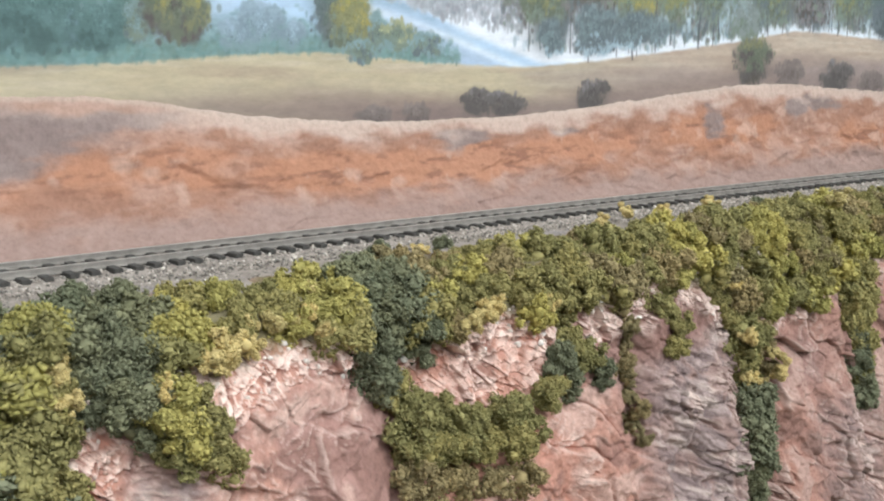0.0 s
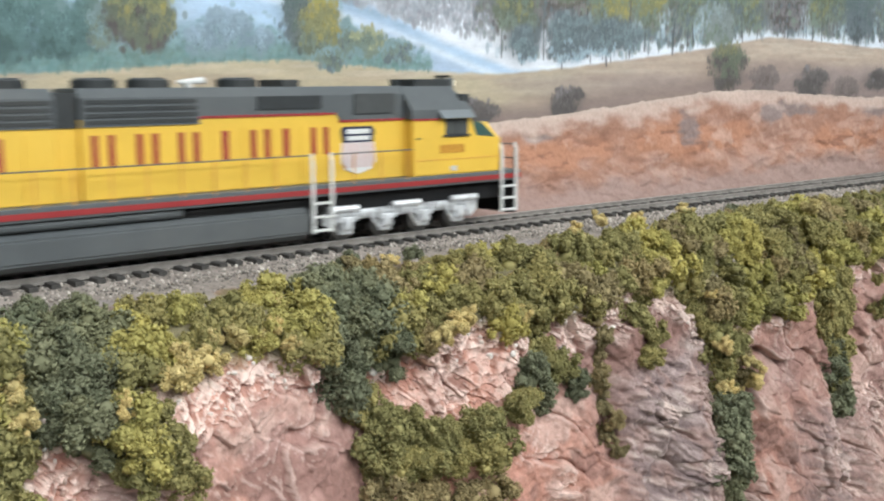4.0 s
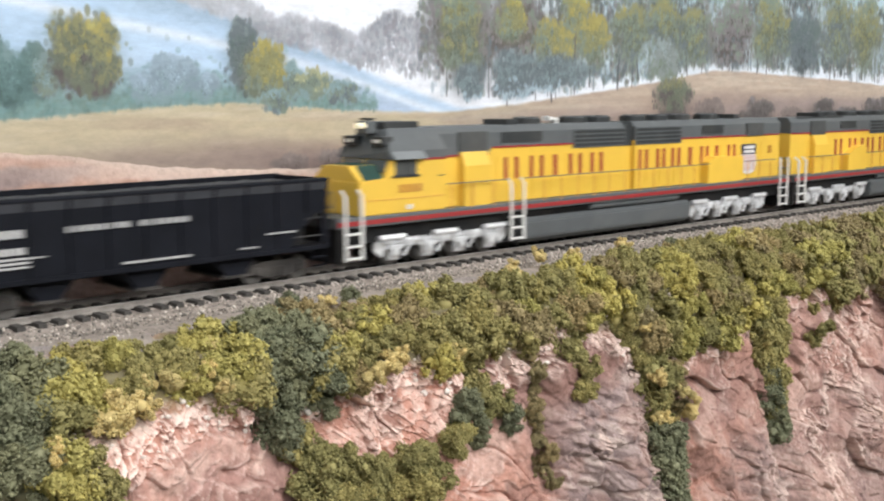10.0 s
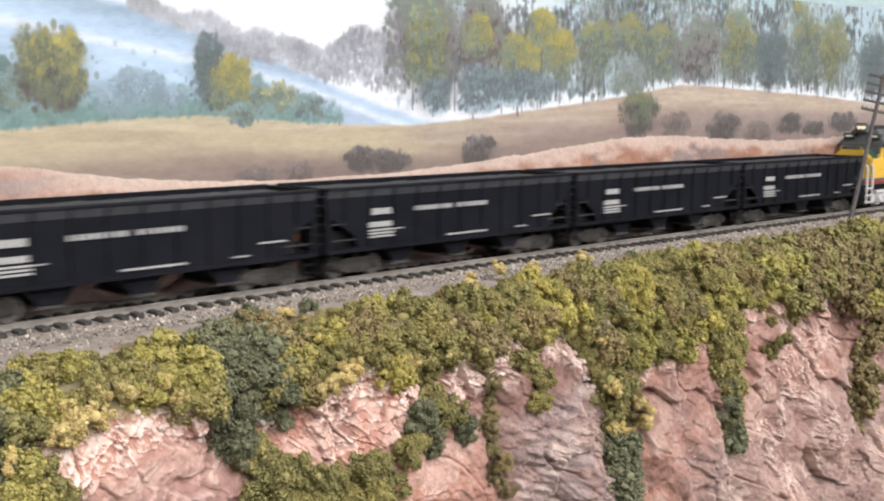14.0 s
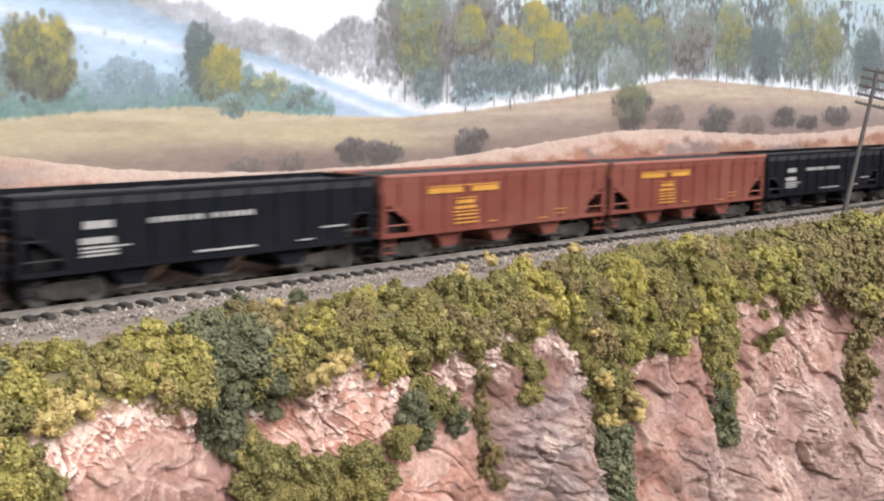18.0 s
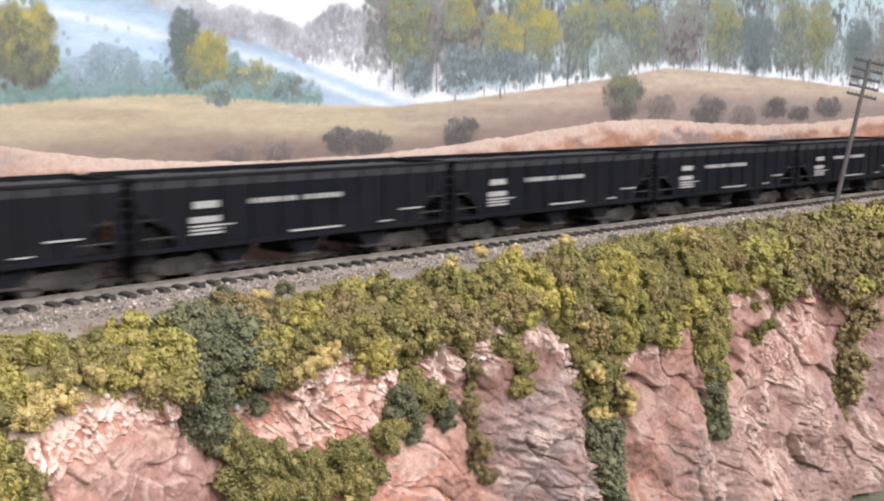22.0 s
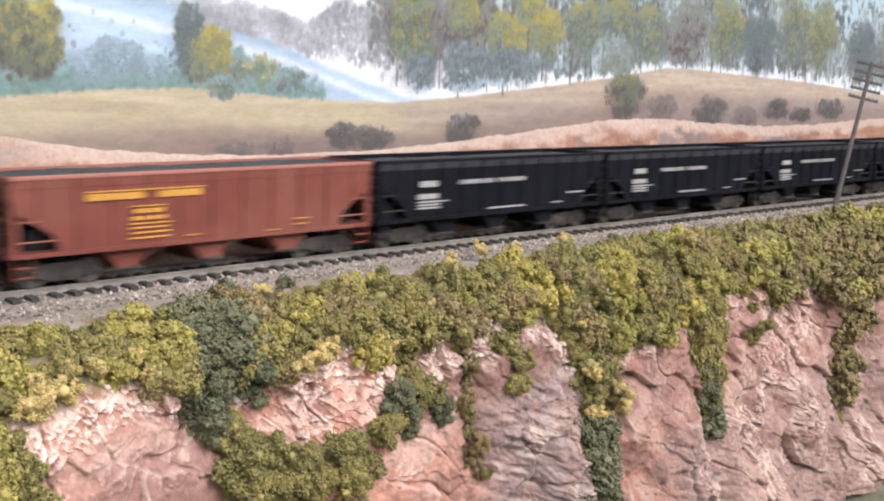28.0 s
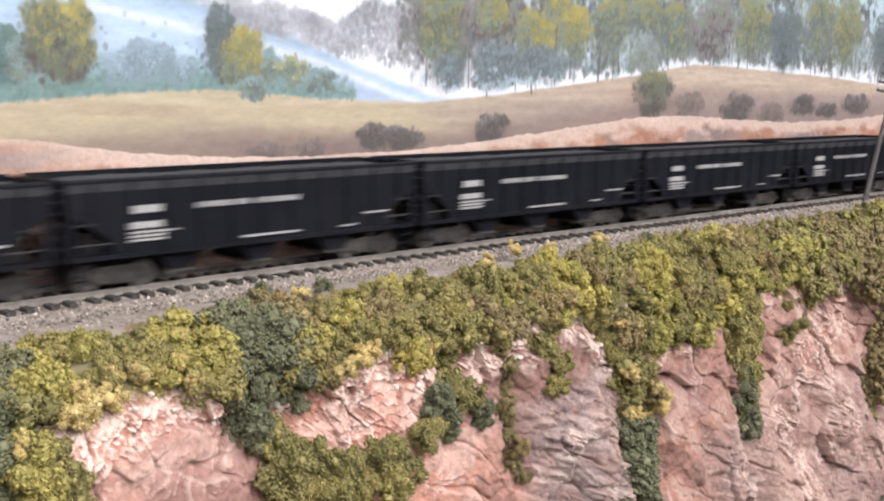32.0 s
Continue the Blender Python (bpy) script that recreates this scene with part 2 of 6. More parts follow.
# ---- the line of the track: it draws slowly nearer to the backdrop and falls a little ----
def track_y(x):
    return 0.024 * np.tanh(np.asarray(x, float) / 1.2)


def track_z(x):
    q = 0.6 * np.tanh(np.asarray(x, float) / 0.6)
    return -0.0054 * q - 0.010 * q * q


def on_track(x, turn=0):
    """A vehicle's place on the track, turned and tilted with it."""
    y0, y1, z0, z1 = (float(f(x + d)) for f in (track_y, track_z) for d in (-0.05, 0.05))
    return pose(x, float(track_y(x)), float(track_z(x)), 0, 0, math.degrees(math.atan2(y1 - y0, 0.1))) @ pose(0, 0, 0, 0, -math.degrees(math.atan2(z1 - z0, 0.1)), 0) @ pose(0, 0, 0, 0, 0, turn)


# ---- the painted backdrop ----
def wall_y(x):
    return 0.0426 - 0.021 * np.clip(x, -1.2, 0.62) + 0.026 * np.clip((x - 0.70) / 0.4, 0, 1)


def line(x, knots):
    """A smoothed line through the knots."""
    at, values = [k[0] for k in knots], [k[1] for k in knots]
    return sum(w * np.interp(x + d, at, values) for d, w in ((-0.022, 0.12), (-0.011, 0.2), (0, 0.36), (0.011, 0.2), (0.022, 0.12)))


FIELD_TOP = [(-0.30, 0.060), (-0.131, 0.065), (-0.098, 0.068), (-0.053, 0.070), (0.013, 0.065), (0.061, 0.063), (0.098, 0.065), (0.161, 0.071), (0.234, 0.078), (0.288, 0.086), (0.35, 0.083), (0.459, 0.078), (0.561, 0.070), (0.8, 0.066)]
CREST = [(-0.5, 0.050), (-0.186, 0.053), (-0.155, 0.0525), (-0.123, 0.049), (-0.085, 0.043), (-0.045, 0.040), (0.01, 0.039), (0.052, 0.0395), (0.11, 0.043), (0.17, 0.048), (0.22, 0.0525), (0.275, 0.0535), (0.33, 0.050), (0.40, 0.0465), (0.46, 0.047), (0.56, 0.051), (0.9, 0.049)]


def soft(a, b, v):
    v = np.clip((v - a) / (b - a), 0, 1)
    return v * v * (3 - 2 * v)


def blend(base, colour, mask):
    return base + (np.array(colour) - base) * mask[..., None]


def mural_pigment(x, z):
    """Oil-paint colours of the backdrop: mist, a blue hillside, green verges and ochre fields."""
    n1, n2 = fbm(x * 40, z * 60, 4, 3), fbm(x * 150, z * 300, 3, 9)
    streak = fbm(x * 30, z * 420, 3, 21)
    c = np.zeros(x.shape + (3,)) + np.array((0.92, 0.935, 0.95))
    # white mist over the valley, pale blue air over the wood
    c = blend(c, (0.40, 0.56, 0.66), soft(0.095, 0.125, z) * soft(0.1, 0.3, x) * 0.5)
    c = blend(c, (0.44, 0.58, 0.62), soft(0.10, 0.22, x) * soft(0.080, 0.098, z + 0.012 * n1) * 0.8)
    # the blue hillside falling from the far end to the valley, darker along its ridge, with a light streak
    ridge = line(x, [(-0.3, 0.155), (-0.099, 0.117), (-0.052, 0.108), (-0.019, 0.096), (0.014, 0.083), (0.04, 0.0735), (0.075, 0.064), (0.3, 0.05)])
    hill = soft(0.003, -0.002, z - ridge - 0.003 * (n1 - 0.5))
    below = ridge - z
    c = blend(c, (0.50, 0.67, 0.83), hill * (0.88 + 0.2 * (n1 - 0.5)))
    c = blend(c, (0.33, 0.42, 0.51), hill * soft(0.014, 0.001, below + 0.004 * (n1 - 0.5)) * soft(0.05, -0.03, x) * 0.75)
    drop = line(x, [(-0.3, 0.020), (-0.10, 0.0165), (-0.05, 0.0150), (0.0, 0.0065), (0.03, 0.005), (0.3, 0.005)])
    c = blend(c, (0.86, 0.91, 0.95), np.exp(-(((below - drop) / 0.0022) ** 2)) * hill * 0.75)
    c = blend(c, (0.46, 0.54, 0.66), hill * soft(-0.03, 0.0, x) * soft(0.005, 0.009, below) * soft(0.03, 0.012, below) * 0.6)
    # blue-green undergrowth at the foot of the trees
    top = line(x, FIELD_TOP)
    verge = soft(0.017, 0.002, z - top + 0.012 * (n1 - 0.5) + 0.006 * (n2 - 0.5)) * soft(0.030, -0.01, x)
    c = blend(c, (0.22, 0.35, 0.33), np.clip(verge * (0.75 + 0.5 * n2), 0, 1))
    far = soft(0.02, 0.004, z - top + 0.01 * (n2 - 0.5)) * soft(0.2, 0.26, x)
    c = blend(c, (0.90, 0.92, 0.94), far * 0.7)
    # ochre fields with brown folds
    field = soft(0.0009, -0.0009, z - top - 0.0012 * (n2 - 0.5))
    ochre = np.zeros_like(c) + np.array((0.565, 0.470, 0.310))
    ochre = blend(ochre, (0.61, 0.52, 0.345), soft(0.35, 0.7, n1))
    ochre = blend(ochre, (0.53, 0.405, 0.325), soft(0.04, 0.18, x) * 0.75)
    depth = top - z
    ochre = blend(ochre, (0.34, 0.255, 0.215), soft(0.008, 0.022, depth + 0.008 * (n1 - 0.5)) * 0.85)
    ochre = blend(ochre, (0.64, 0.55, 0.42), soft(0.45, 0.75, streak) * soft(0.016, 0.004, depth) * 0.45)
    ochre = blend(ochre, (0.44, 0.325, 0.24), soft(0.55, 0.8, fbm(x * 22, z * 180, 3, 33)) * 0.5)
    fold = np.exp(-(((x - 0.02) / 0.085) ** 2)) * soft(0.010, 0.021, depth + 0.010 * (n1 - 0.5) - 0.05 * np.abs(x - 0.02))
    ochre = blend(ochre, (0.27, 0.20, 0.175), fold * 0.9)
    # mauve shadowed dips in the fields beyond
    dips = np.exp(-(((z - 0.060 - 0.02 * (x - 0.2)) / 0.006) ** 2)) * soft(0.04, 0.09, x) * soft(0.23, 0.17, x) * 0.5 + soft(0.25, 0.29, x) * soft(0.072, 0.060, z + 0.008 * (n1 - 0.5)) * 0.8
    ochre = blend(ochre, (0.36, 0.285, 0.255), dips)
    near_crest = soft(0.014, 0.001, z - line(x, CREST) + 0.006 * (n1 - 0.5)) * soft(0.07, 0.12, x)
    ochre = blend(ochre, (0.29, 0.215, 0.185), near_crest * 0.6)
    c = c + (ochre - c) * field[..., None]
    return np.clip(c * (0.86 + 0.10 * streak[..., None]), 0, 1)


mat_mural, nt, bsdf = shader("oil_painted_board", 0.7, 0, 0.3)
attr = nt.nodes.new("ShaderNodeAttribute")
attr.attribute_name = "pigment"
strokes = ramp(nt, noise_node(nt, 190, 6, 0.75, stretch=(0.6, 1, 1.6)), [(0.3, (0.84, 0.85, 0.86)), (0.7, (1.09, 1.09, 1.08))])
nt.links.new(mixed(nt, "MULTIPLY", 1.0, attr.outputs["Color"], strokes), bsdf.inputs["Base Color"])
bumped(nt, bsdf, noise_node(nt, 500, 3, stretch=(0.4, 1, 2)), 0.15, 0.0005)


# ---- the room that closes the place ----
mat_wall = plain("matt_wall_paint", (0.62, 0.62, 0.60), 0.9, wear=0.05, scale=8, dust_amount=0.05)
mat_ceiling = plain("white_ceiling", (0.82, 0.82, 0.80), 0.9, wear=0.03, scale=6, dust_amount=0.03)
mat_floor = plain("grey_floor", (0.20, 0.19, 0.18), 0.7, wear=0.2, scale=10)


def slab(name, x0, x1, y0, y1, z0, z1, material, label):
    ob = part(name, boxed(x0, x1, y0, y1, z0, z1), material, None, label)
    ob["kind"] = "structure"
    ob["category"] = name.split("_")[0]
    return ob


slab("wall_north", -6.0, 6.0, 0.075, 0.175, -1.1, 1.45, mat_wall, "plain pale wall behind the painted backdrop")
slab("wall_south", -6.0, 6.0, -3.1, -3.0, -1.1, 1.45, mat_wall, "plain pale wall across the aisle")
slab("wall_west", -6.1, -6.0, -3.0, 0.075, -1.1, 1.45, mat_wall, "plain pale end wall")
slab("wall_east", 6.0, 6.1, -3.0, 0.075, -1.1, 1.45, mat_wall, "plain pale end wall")
slab("ceiling", -6.1, 6.1, -3.1, 0.175, 1.45, 1.50, mat_ceiling, "plain white ceiling")
slab("floor", -6.1, 6.1, -3.1, 0.175, -1.15, -1.1, mat_floor, "plain grey aisle floor")

# ---- earth bank behind the track ----
mat_bank, nt, bsdf = shader("red_earth", 0.95, 0, 0.15)
attr = nt.nodes.new("ShaderNodeAttribute")
attr.attribute_name = "pigment"
grit = ramp(nt, noise_node(nt, 420, 5, 0.72), [(0.3, (0.80, 0.79, 0.78)), (0.5, (1, 1, 1)), (0.72, (1.16, 1.16, 1.17))])
nt.links.new(mixed(nt, "MULTIPLY", 0.85, attr.outputs["Color"], grit), bsdf.inputs["Base Color"])
bumped(nt, bsdf, noise_node(nt, 500, 4, 0.7), 0.5, 0.001)

# bared orange earth: x, z, half width, half height
ORANGE = [(-0.215, 0.022, 0.03, 0.009), (-0.150, 0.026, 0.028, 0.008), (-0.118, 0.027, 0.016, 0.008), (-0.062, 0.020, 0.035, 0.009), (0.0, 0.018, 0.04, 0.008), (0.045, 0.020, 0.03, 0.008), (0.104, 0.024, 0.032, 0.009), (0.184, 0.028, 0.030, 0.012), (0.245, 0.026, 0.03, 0.009), (0.361, 0.020, 0.045, 0.009), (0.46, 0.022, 0.05, 0.009), (0.56, 0.022, 0.05, 0.009)]
# grey and mauve stains
STAINS = [(-0.185, 0.036, 0.040, 0.012), (-0.140, 0.0435, 0.030, 0.004), (-0.225, 0.036, 0.03, 0.010), (0.090, 0.033, 0.013, 0.003), (0.024, 0.030, 0.02, 0.004), (0.205, 0.034, 0.010, 0.010), (0.314, 0.042, 0.028, 0.006), (0.29, 0.036, 0.012, 0.006), (0.42, 0.036, 0.03, 0.005)]


def spots(x, z, rows):
    return np.clip(sum(np.exp(-(((x - a) / w) ** 2 + ((z - b) / h) ** 2)) for a, b, w, h in rows), 0, 1)


def bank_pigment(x, z, crest):
    wx, wz = x + 0.016 * (fbm(x * 45, z * 90, 3, 61) - 0.5), z + 0.010 * (fbm(x * 60, z * 120, 3, 62) - 0.5)
    n, fine = fbm(x * 70, z * 170, 4, 63), fbm(x * 110, z * 420, 4, 64)
    c = np.zeros(x.shape + (3,)) + np.array((0.43, 0.265, 0.205))
    c = blend(c, (0.35, 0.195, 0.14), soft(0.40, 0.62, n))
    bare = spots(wx, wz, ORANGE)
    c = blend(c, (0.44, 0.222, 0.140), soft(0.20, 0.75, bare * (0.5 + 1.0 * n)) * 0.85)
    c = blend(c, (0.24, 0.12, 0.085), soft(0.55, 0.68, fine) * (0.3 + 0.5 * bare))
    c = blend(c, (0.54, 0.37, 0.30), soft(0.58, 0.74, fbm(x * 95 + 5, z * 110, 4, 66)) * 0.6)
    c = blend(c, (0.34, 0.245, 0.22), soft(0.016, 0.002, wz + 0.010 * (n - 0.5)) * 0.8)
    c = blend(c, (0.23, 0.20, 0.20), soft(0.25, 0.8, spots(wx, wz, STAINS) * (0.55 + 0.9 * fine)) * 0.75)
    c = blend(c, (0.57, 0.445, 0.385), soft(0.0105, 0.003, crest - wz + 0.012 * (n - 0.5)) * (0.85 - 0.55 * soft(-0.09, -0.15, x)))
    c = blend(c, (0.55, 0.45, 0.385), soft(0.0030, 0.0008, crest - z) * 0.6)
    return np.clip(c, 0, 1)


xs, vs = np.linspace(-0.6, 1.0, 1500), np.linspace(0, 1, 76)
gx, gv = np.meshgrid(xs, vs)
y0, y1 = 0.0165 + track_y(gx), wall_y(gx) - 0.0008
crest = line(gx, CREST) + 0.0018 * (fbm(gx * 160, gx * 0, 3, 5) - 0.5)
rise = gv ** 1.15 * (1 - 0.14 * np.sin(gv * 3.1416))
gy = y0 + (y1 - y0) * gv ** 0.92
e1, ux, uz, h1, h2, h3 = cells(gx * 42 + 0.6 * fbm(gx * 60, gv * 4, 3, 15), gv * 3.2 + 0.5 * fbm(gx * 60, gv * 4, 3, 16), 23)
relief = (fbm(gx * 70, gv * 5, 5, 14) - 0.5) * 0.006 + ((h1 - 0.5) * 0.5 + ux * (h2 - 0.5) + uz * (h3 - 0.4)) * 0.0020 + (ridged(gx * 45, gv * 3 + gx * 20, 4, 19) - 0.6) * 0.003
fade = np.abs(np.sin(gv * 3.1416)) ** 0.6
bank_z = -0.0042 + (crest + 0.0042) * rise + 0.35 * relief * fade
bank = sheet("earth_bank", np.stack([gx, gy - relief * fade, bank_z], -1), mat_bank, colours=bank_pigment(gx, bank_z, crest))
tagged(bank, "red and ochre earth cutting slope behind the track", "earth bank", kind="structure")

# ---- shelf and cliff ----
def cliff_y(x, z):
    """Mean depth of the rock face at a height."""
    out = -0.070 + 0.21 * z
    out = out - 0.007 * soft(-0.12, -0.19, x)
    gully = 0
    for gx0, gx1, z0, w, d in GULLIES:
        at = gx0 + (gx1 - gx0) * np.clip(-z / 0.1, 0, 1)
        gully = gully + d * np.exp(-(((x - at) / w) ** 2)) * soft(z0, z0 - 0.012, z)
    return out + gully


# x at the top, x at 0.1 m down, where it starts, half width, depth
GULLIES = [(-0.108, -0.104, -0.012, 0.012, 0.006), (-0.026, -0.030, -0.020, 0.008, 0.005), (0.005, 0.002, -0.02, 0.005, 0.004), (0.086, 0.083, -0.03, 0.009, 0.007), (0.172, 0.168, -0.03, 0.010, 0.007), (0.316, 0.298, -0.04, 0.010, 0.006), (-0.195, -0.200, 0.0, 0.012, 0.004), (0.44, 0.42, -0.03, 0.012, 0.006)]


# lower edge of the growth (x, z)
LOWER = [(-0.40, -0.05), (-0.235, -0.060), (-0.217, -0.054), (-0.211, -0.028), (-0.200, -0.026), (-0.195, -0.034), (-0.186, -0.034), (-0.181, -0.029), (-0.177, -0.023), (-0.161, -0.0255), (-0.142, -0.0235), (-0.130, -0.0235), (-0.118, -0.030), (-0.100, -0.028), (-0.086, -0.027), (-0.044, -0.029), (-0.034, -0.031), (-0.017, -0.034), (-0.005, -0.027), (0.017, -0.028), (0.031, -0.023), (0.055, -0.031), (0.076, -0.047), (0.104, -0.050), (0.146, -0.040), (0.192, -0.034), (0.252, -0.039), (0.295, -0.044), (0.364, -0.045), (0.6, -0.05)]


def chipped(x, z):
    """Where the plaster is broken into pale flakes: under the growth, on the ledge, and here and there."""
    n = fbm(x * 85, z * 85, 3, 81)
    depth = line(x, LOWER) - z
    out = soft(0.0115, 0.004, depth + 0.018 * (n - 0.5)) * (1 - 0.6 * soft(0.09, 0.14, x))
    ledge = np.exp(-(((x + 0.068) / 0.036) ** 4) - (((z + 0.040) / 0.013) ** 4))
    return np.clip(np.maximum(np.maximum(out, ledge * 0.5), soft(0.58, 0.70, fbm(x * 44, z * 40, 3, 83)) * 0.6), 0, 1)


def grey_strata(x, z):
    """Grey layered rock low down in the middle and at the far side."""
    w = 0.010 * (fbm(x * 60, z * 60, 3, 85) - 0.5)
    return np.clip(np.exp(-(((x - 0.042) / 0.036) ** 4)) * soft(-0.044, -0.056, z + w + 0.12 * (0.04 - x)) + np.exp(-(((x + 0.188) / 0.010) ** 4)) * soft(-0.032, -0.036, z + w) + 0.35 * soft(0.20, 0.24, x + 2 * w) * soft(-0.072, -0.090, z + w) + 0.7 * np.exp(-(((x - 0.155) / 0.03) ** 2)) * soft(-0.085, -0.1, z + w), 0, 1)


def rock_relief(x, z):
    """Plaster rock: broad bulges and hollows, flaky ledges where it is chipped, slanting layers where it is grey."""
    wx = x + 0.012 * (fbm(x * 55, z * 55, 3, 41) - 0.5)
    wz = z + 0.012 * (fbm(x * 55 + 9, z * 55, 3, 43) - 0.5)
    big = (fbm(x * 30 + z * 9, z * 20, 3, 45) - 0.5) * 0.020
    e1, ux, uz, h1, h2, h3 = cells(wx * 30, (wz + 0.5 * x) * 38, 51)
    facet = (h1 - 0.5) * 0.0050 + (ux * (h2 - 0.5) + uz * (h3 - 0.4)) * 0.0080
    em, mx, mz, m1, m2, m3 = cells(wx * 82 + wz * 30, wz * 96 - wx * 24, 53)
    facet = facet + (m1 - 0.5) * 0.0022 + (mx * (m2 - 0.5) + mz * (m3 - 0.42)) * 0.0040
    folds = (ridged(wx * 60 + wz * 35, wz * 55, 3, 57) - 0.6) * 0.0012
    chip = chipped(x, z)
    e2, vx, vz, k1, k2, k3 = cells(wx * 105 + wz * 50, wz * 150 - wx * 40, 61)
    flake = ((k1 - 0.5) * 0.0030 + (vx * (k2 - 0.5) * 1.5 + vz * (k3 - 0.2)) * 0.0030) * (0.10 + 0.9 * chip)
    e3, vx3, vz3, q1, q2, _ = cells(wx * 330 + wz * 90, wz * 390 - wx * 70, 67)
    crumb = ((q1 - 0.5) * 0.0013 + vx3 * (q2 - 0.5) * 0.0014 + vz3 * 0.0006) * (0.50 + 0.8 * chip)
    fine = (fbm(x * 240, z * 260, 4, 59) - 0.5) * 0.0020
    crack = -0.0030 * np.exp(-((e1 / 0.030) ** 2)) * soft(0.36, 0.55, fbm(x * 50, z * 50, 2, 89)) - 0.0012 * np.exp(-((em / 0.05) ** 2)) * soft(0.48, 0.62, fbm(x * 70, z * 70, 2, 87))
    lay = z + 0.38 * x + 0.010 * fbm(x * 50, z * 50, 3, 5)
    strata = ((ridged(x * 45, lay * 190, 3, 71) - 0.6) * 0.0042 + (ridged(x * 110, lay * 420, 3, 73) - 0.6) * 0.0020) * grey_strata(x, z)
    return big + facet + folds + flake + crumb + fine + crack + strata


def rock_pigment(x, z, relief):
    n, m = fbm(x * 24, z * 20, 4, 91), fbm(x * 75, z * 75, 5, 92)
    grey = grey_strata(x, z)
    c = np.zeros(x.shape + (3,)) + np.array((0.45, 0.275, 0.225))
    c = blend(c, (0.35, 0.230, 0.205), soft(0.45, 0.62, n))
    c = blend(c, (0.46, 0.262, 0.205), soft(0.50, 0.38, n) * 0.8)
    c = blend(c, (0.40, 0.275, 0.245), soft(0.12, 0.20, x) * 0.55)
    c = blend(c, (0.54, 0.40, 0.35), soft(0.53, 0.66, m) * 0.8)
    c = blend(c, (0.22, 0.135, 0.115), soft(0.45, 0.33, m) * 0.7)
    c = blend(c, (0.37, 0.325, 0.325), grey * 0.82)
    band = fbm(x * 70, (z + 0.38 * x) * 330, 4, 95)
    c = blend(c, (0.195, 0.155, 0.155), grey * soft(0.50, 0.64, band) * 0.8)
    c = blend(c, (0.56, 0.50, 0.46), grey * soft(0.42, 0.30, band) * 0.8)
    c = blend(c, (0.42, 0.29, 0.25), grey * soft(0.52, 0.66, fbm(x * 90, z * 90, 3, 96)) * 0.5)
    # bare white plaster on the broken edges
    edge = relief - sum(np.roll(relief, s, a) for s, a in ((2, 0), (-2, 0), (3, 1), (-3, 1))) / 4
    chip = chipped(x, z)
    bare = soft(0.00012, 0.00042, edge) * (0.03 + 0.62 * chip + 0.30 * soft(0.54, 0.66, fbm(x * 60 + 3, z * 60, 3, 99))) + soft(0.49, 0.62, fbm(x * 190, z * 210, 4, 97)) * chip * 0.75
    # overall tone scaled along x: lighter at the low end, darker past the middle
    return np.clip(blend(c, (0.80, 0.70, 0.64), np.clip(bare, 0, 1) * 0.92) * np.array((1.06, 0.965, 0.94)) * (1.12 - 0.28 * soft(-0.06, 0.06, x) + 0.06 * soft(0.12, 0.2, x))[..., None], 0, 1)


def surface(x, s):
    """The ground from the path (s = 0) over the rim (s = 0.05) down the face; returns y and z."""
    z = np.where(s < 0.03, -0.0055 - 0.06 * s - 2.6 * s * s, -0.0096 - 1.0 * (s - 0.03))
    z = np.where(s < 0.03, z, -0.0096 - (s - 0.03) * 0.98)
    flat = -0.036 - s * 0.9
    face = cliff_y(x, z)
    w = soft(0.022, 0.046, s)
    return flat * (1 - w) + face * w, z, soft(0.03, 0.055, s)


mat_rock, nt, bsdf = shader("plaster_rock", 0.9, 0, 0.2)
attr = nt.nodes.new("ShaderNodeAttribute")
attr.attribute_name = "pigment"
speck = ramp(nt, noise_node(nt, 330, 6, 0.75), [(0.30, (0.66, 0.63, 0.62)), (0.5, (1, 1, 1)), (0.70, (1.24, 1.24, 1.24))])
nt.links.new(mixed(nt, "MULTIPLY", 0.85, attr.outputs["Color"], speck), bsdf.inputs["Base Color"])
bumped(nt, bsdf, noise_node(nt, 520, 5, 0.7), 0.6, 0.0012)

xs = np.concatenate([np.linspace(-0.9, -0.25, 120), np.linspace(-0.249, 0.50, 1360), np.linspace(0.502, 1.3, 180)])
ss = np.concatenate([np.linspace(0.0, 0.03, 16), np.linspace(0.0305, 0.185, 270)])
gx, gs = np.meshgrid(xs, ss)
gy, gz, rocky = surface(gx, gs)
relief = rock_relief(gx, gz)
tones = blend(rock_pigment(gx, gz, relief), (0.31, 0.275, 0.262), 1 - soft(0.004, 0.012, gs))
turf = soft(0.009, 0.016, gs + 0.006 * fbm(gx * 120, gs * 120, 2, 4)) * soft(0.001, 0.008, gz - line(gx, LOWER) + 0.006 * (fbm(gx * 140, gs * 140, 3, 6) - 0.5))
tones = blend(tones, (0.155, 0.145, 0.065), turf * 0.9)
gy = gy - relief * rocky
gz = gz + (fbm(gx * 90, gs * 120, 3, 71) - 0.5) * 0.004 * (1 - rocky)
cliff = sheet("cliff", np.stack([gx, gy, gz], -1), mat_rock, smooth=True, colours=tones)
broken = chipped(gx, gz)
cliff.data.polygons.foreach_set("use_smooth", (broken[:-1, :-1] < 0.25).reshape(-1))
tagged(cliff, "pinkish plaster rock cliff with chipped pale edges", "cliff", kind="structure")

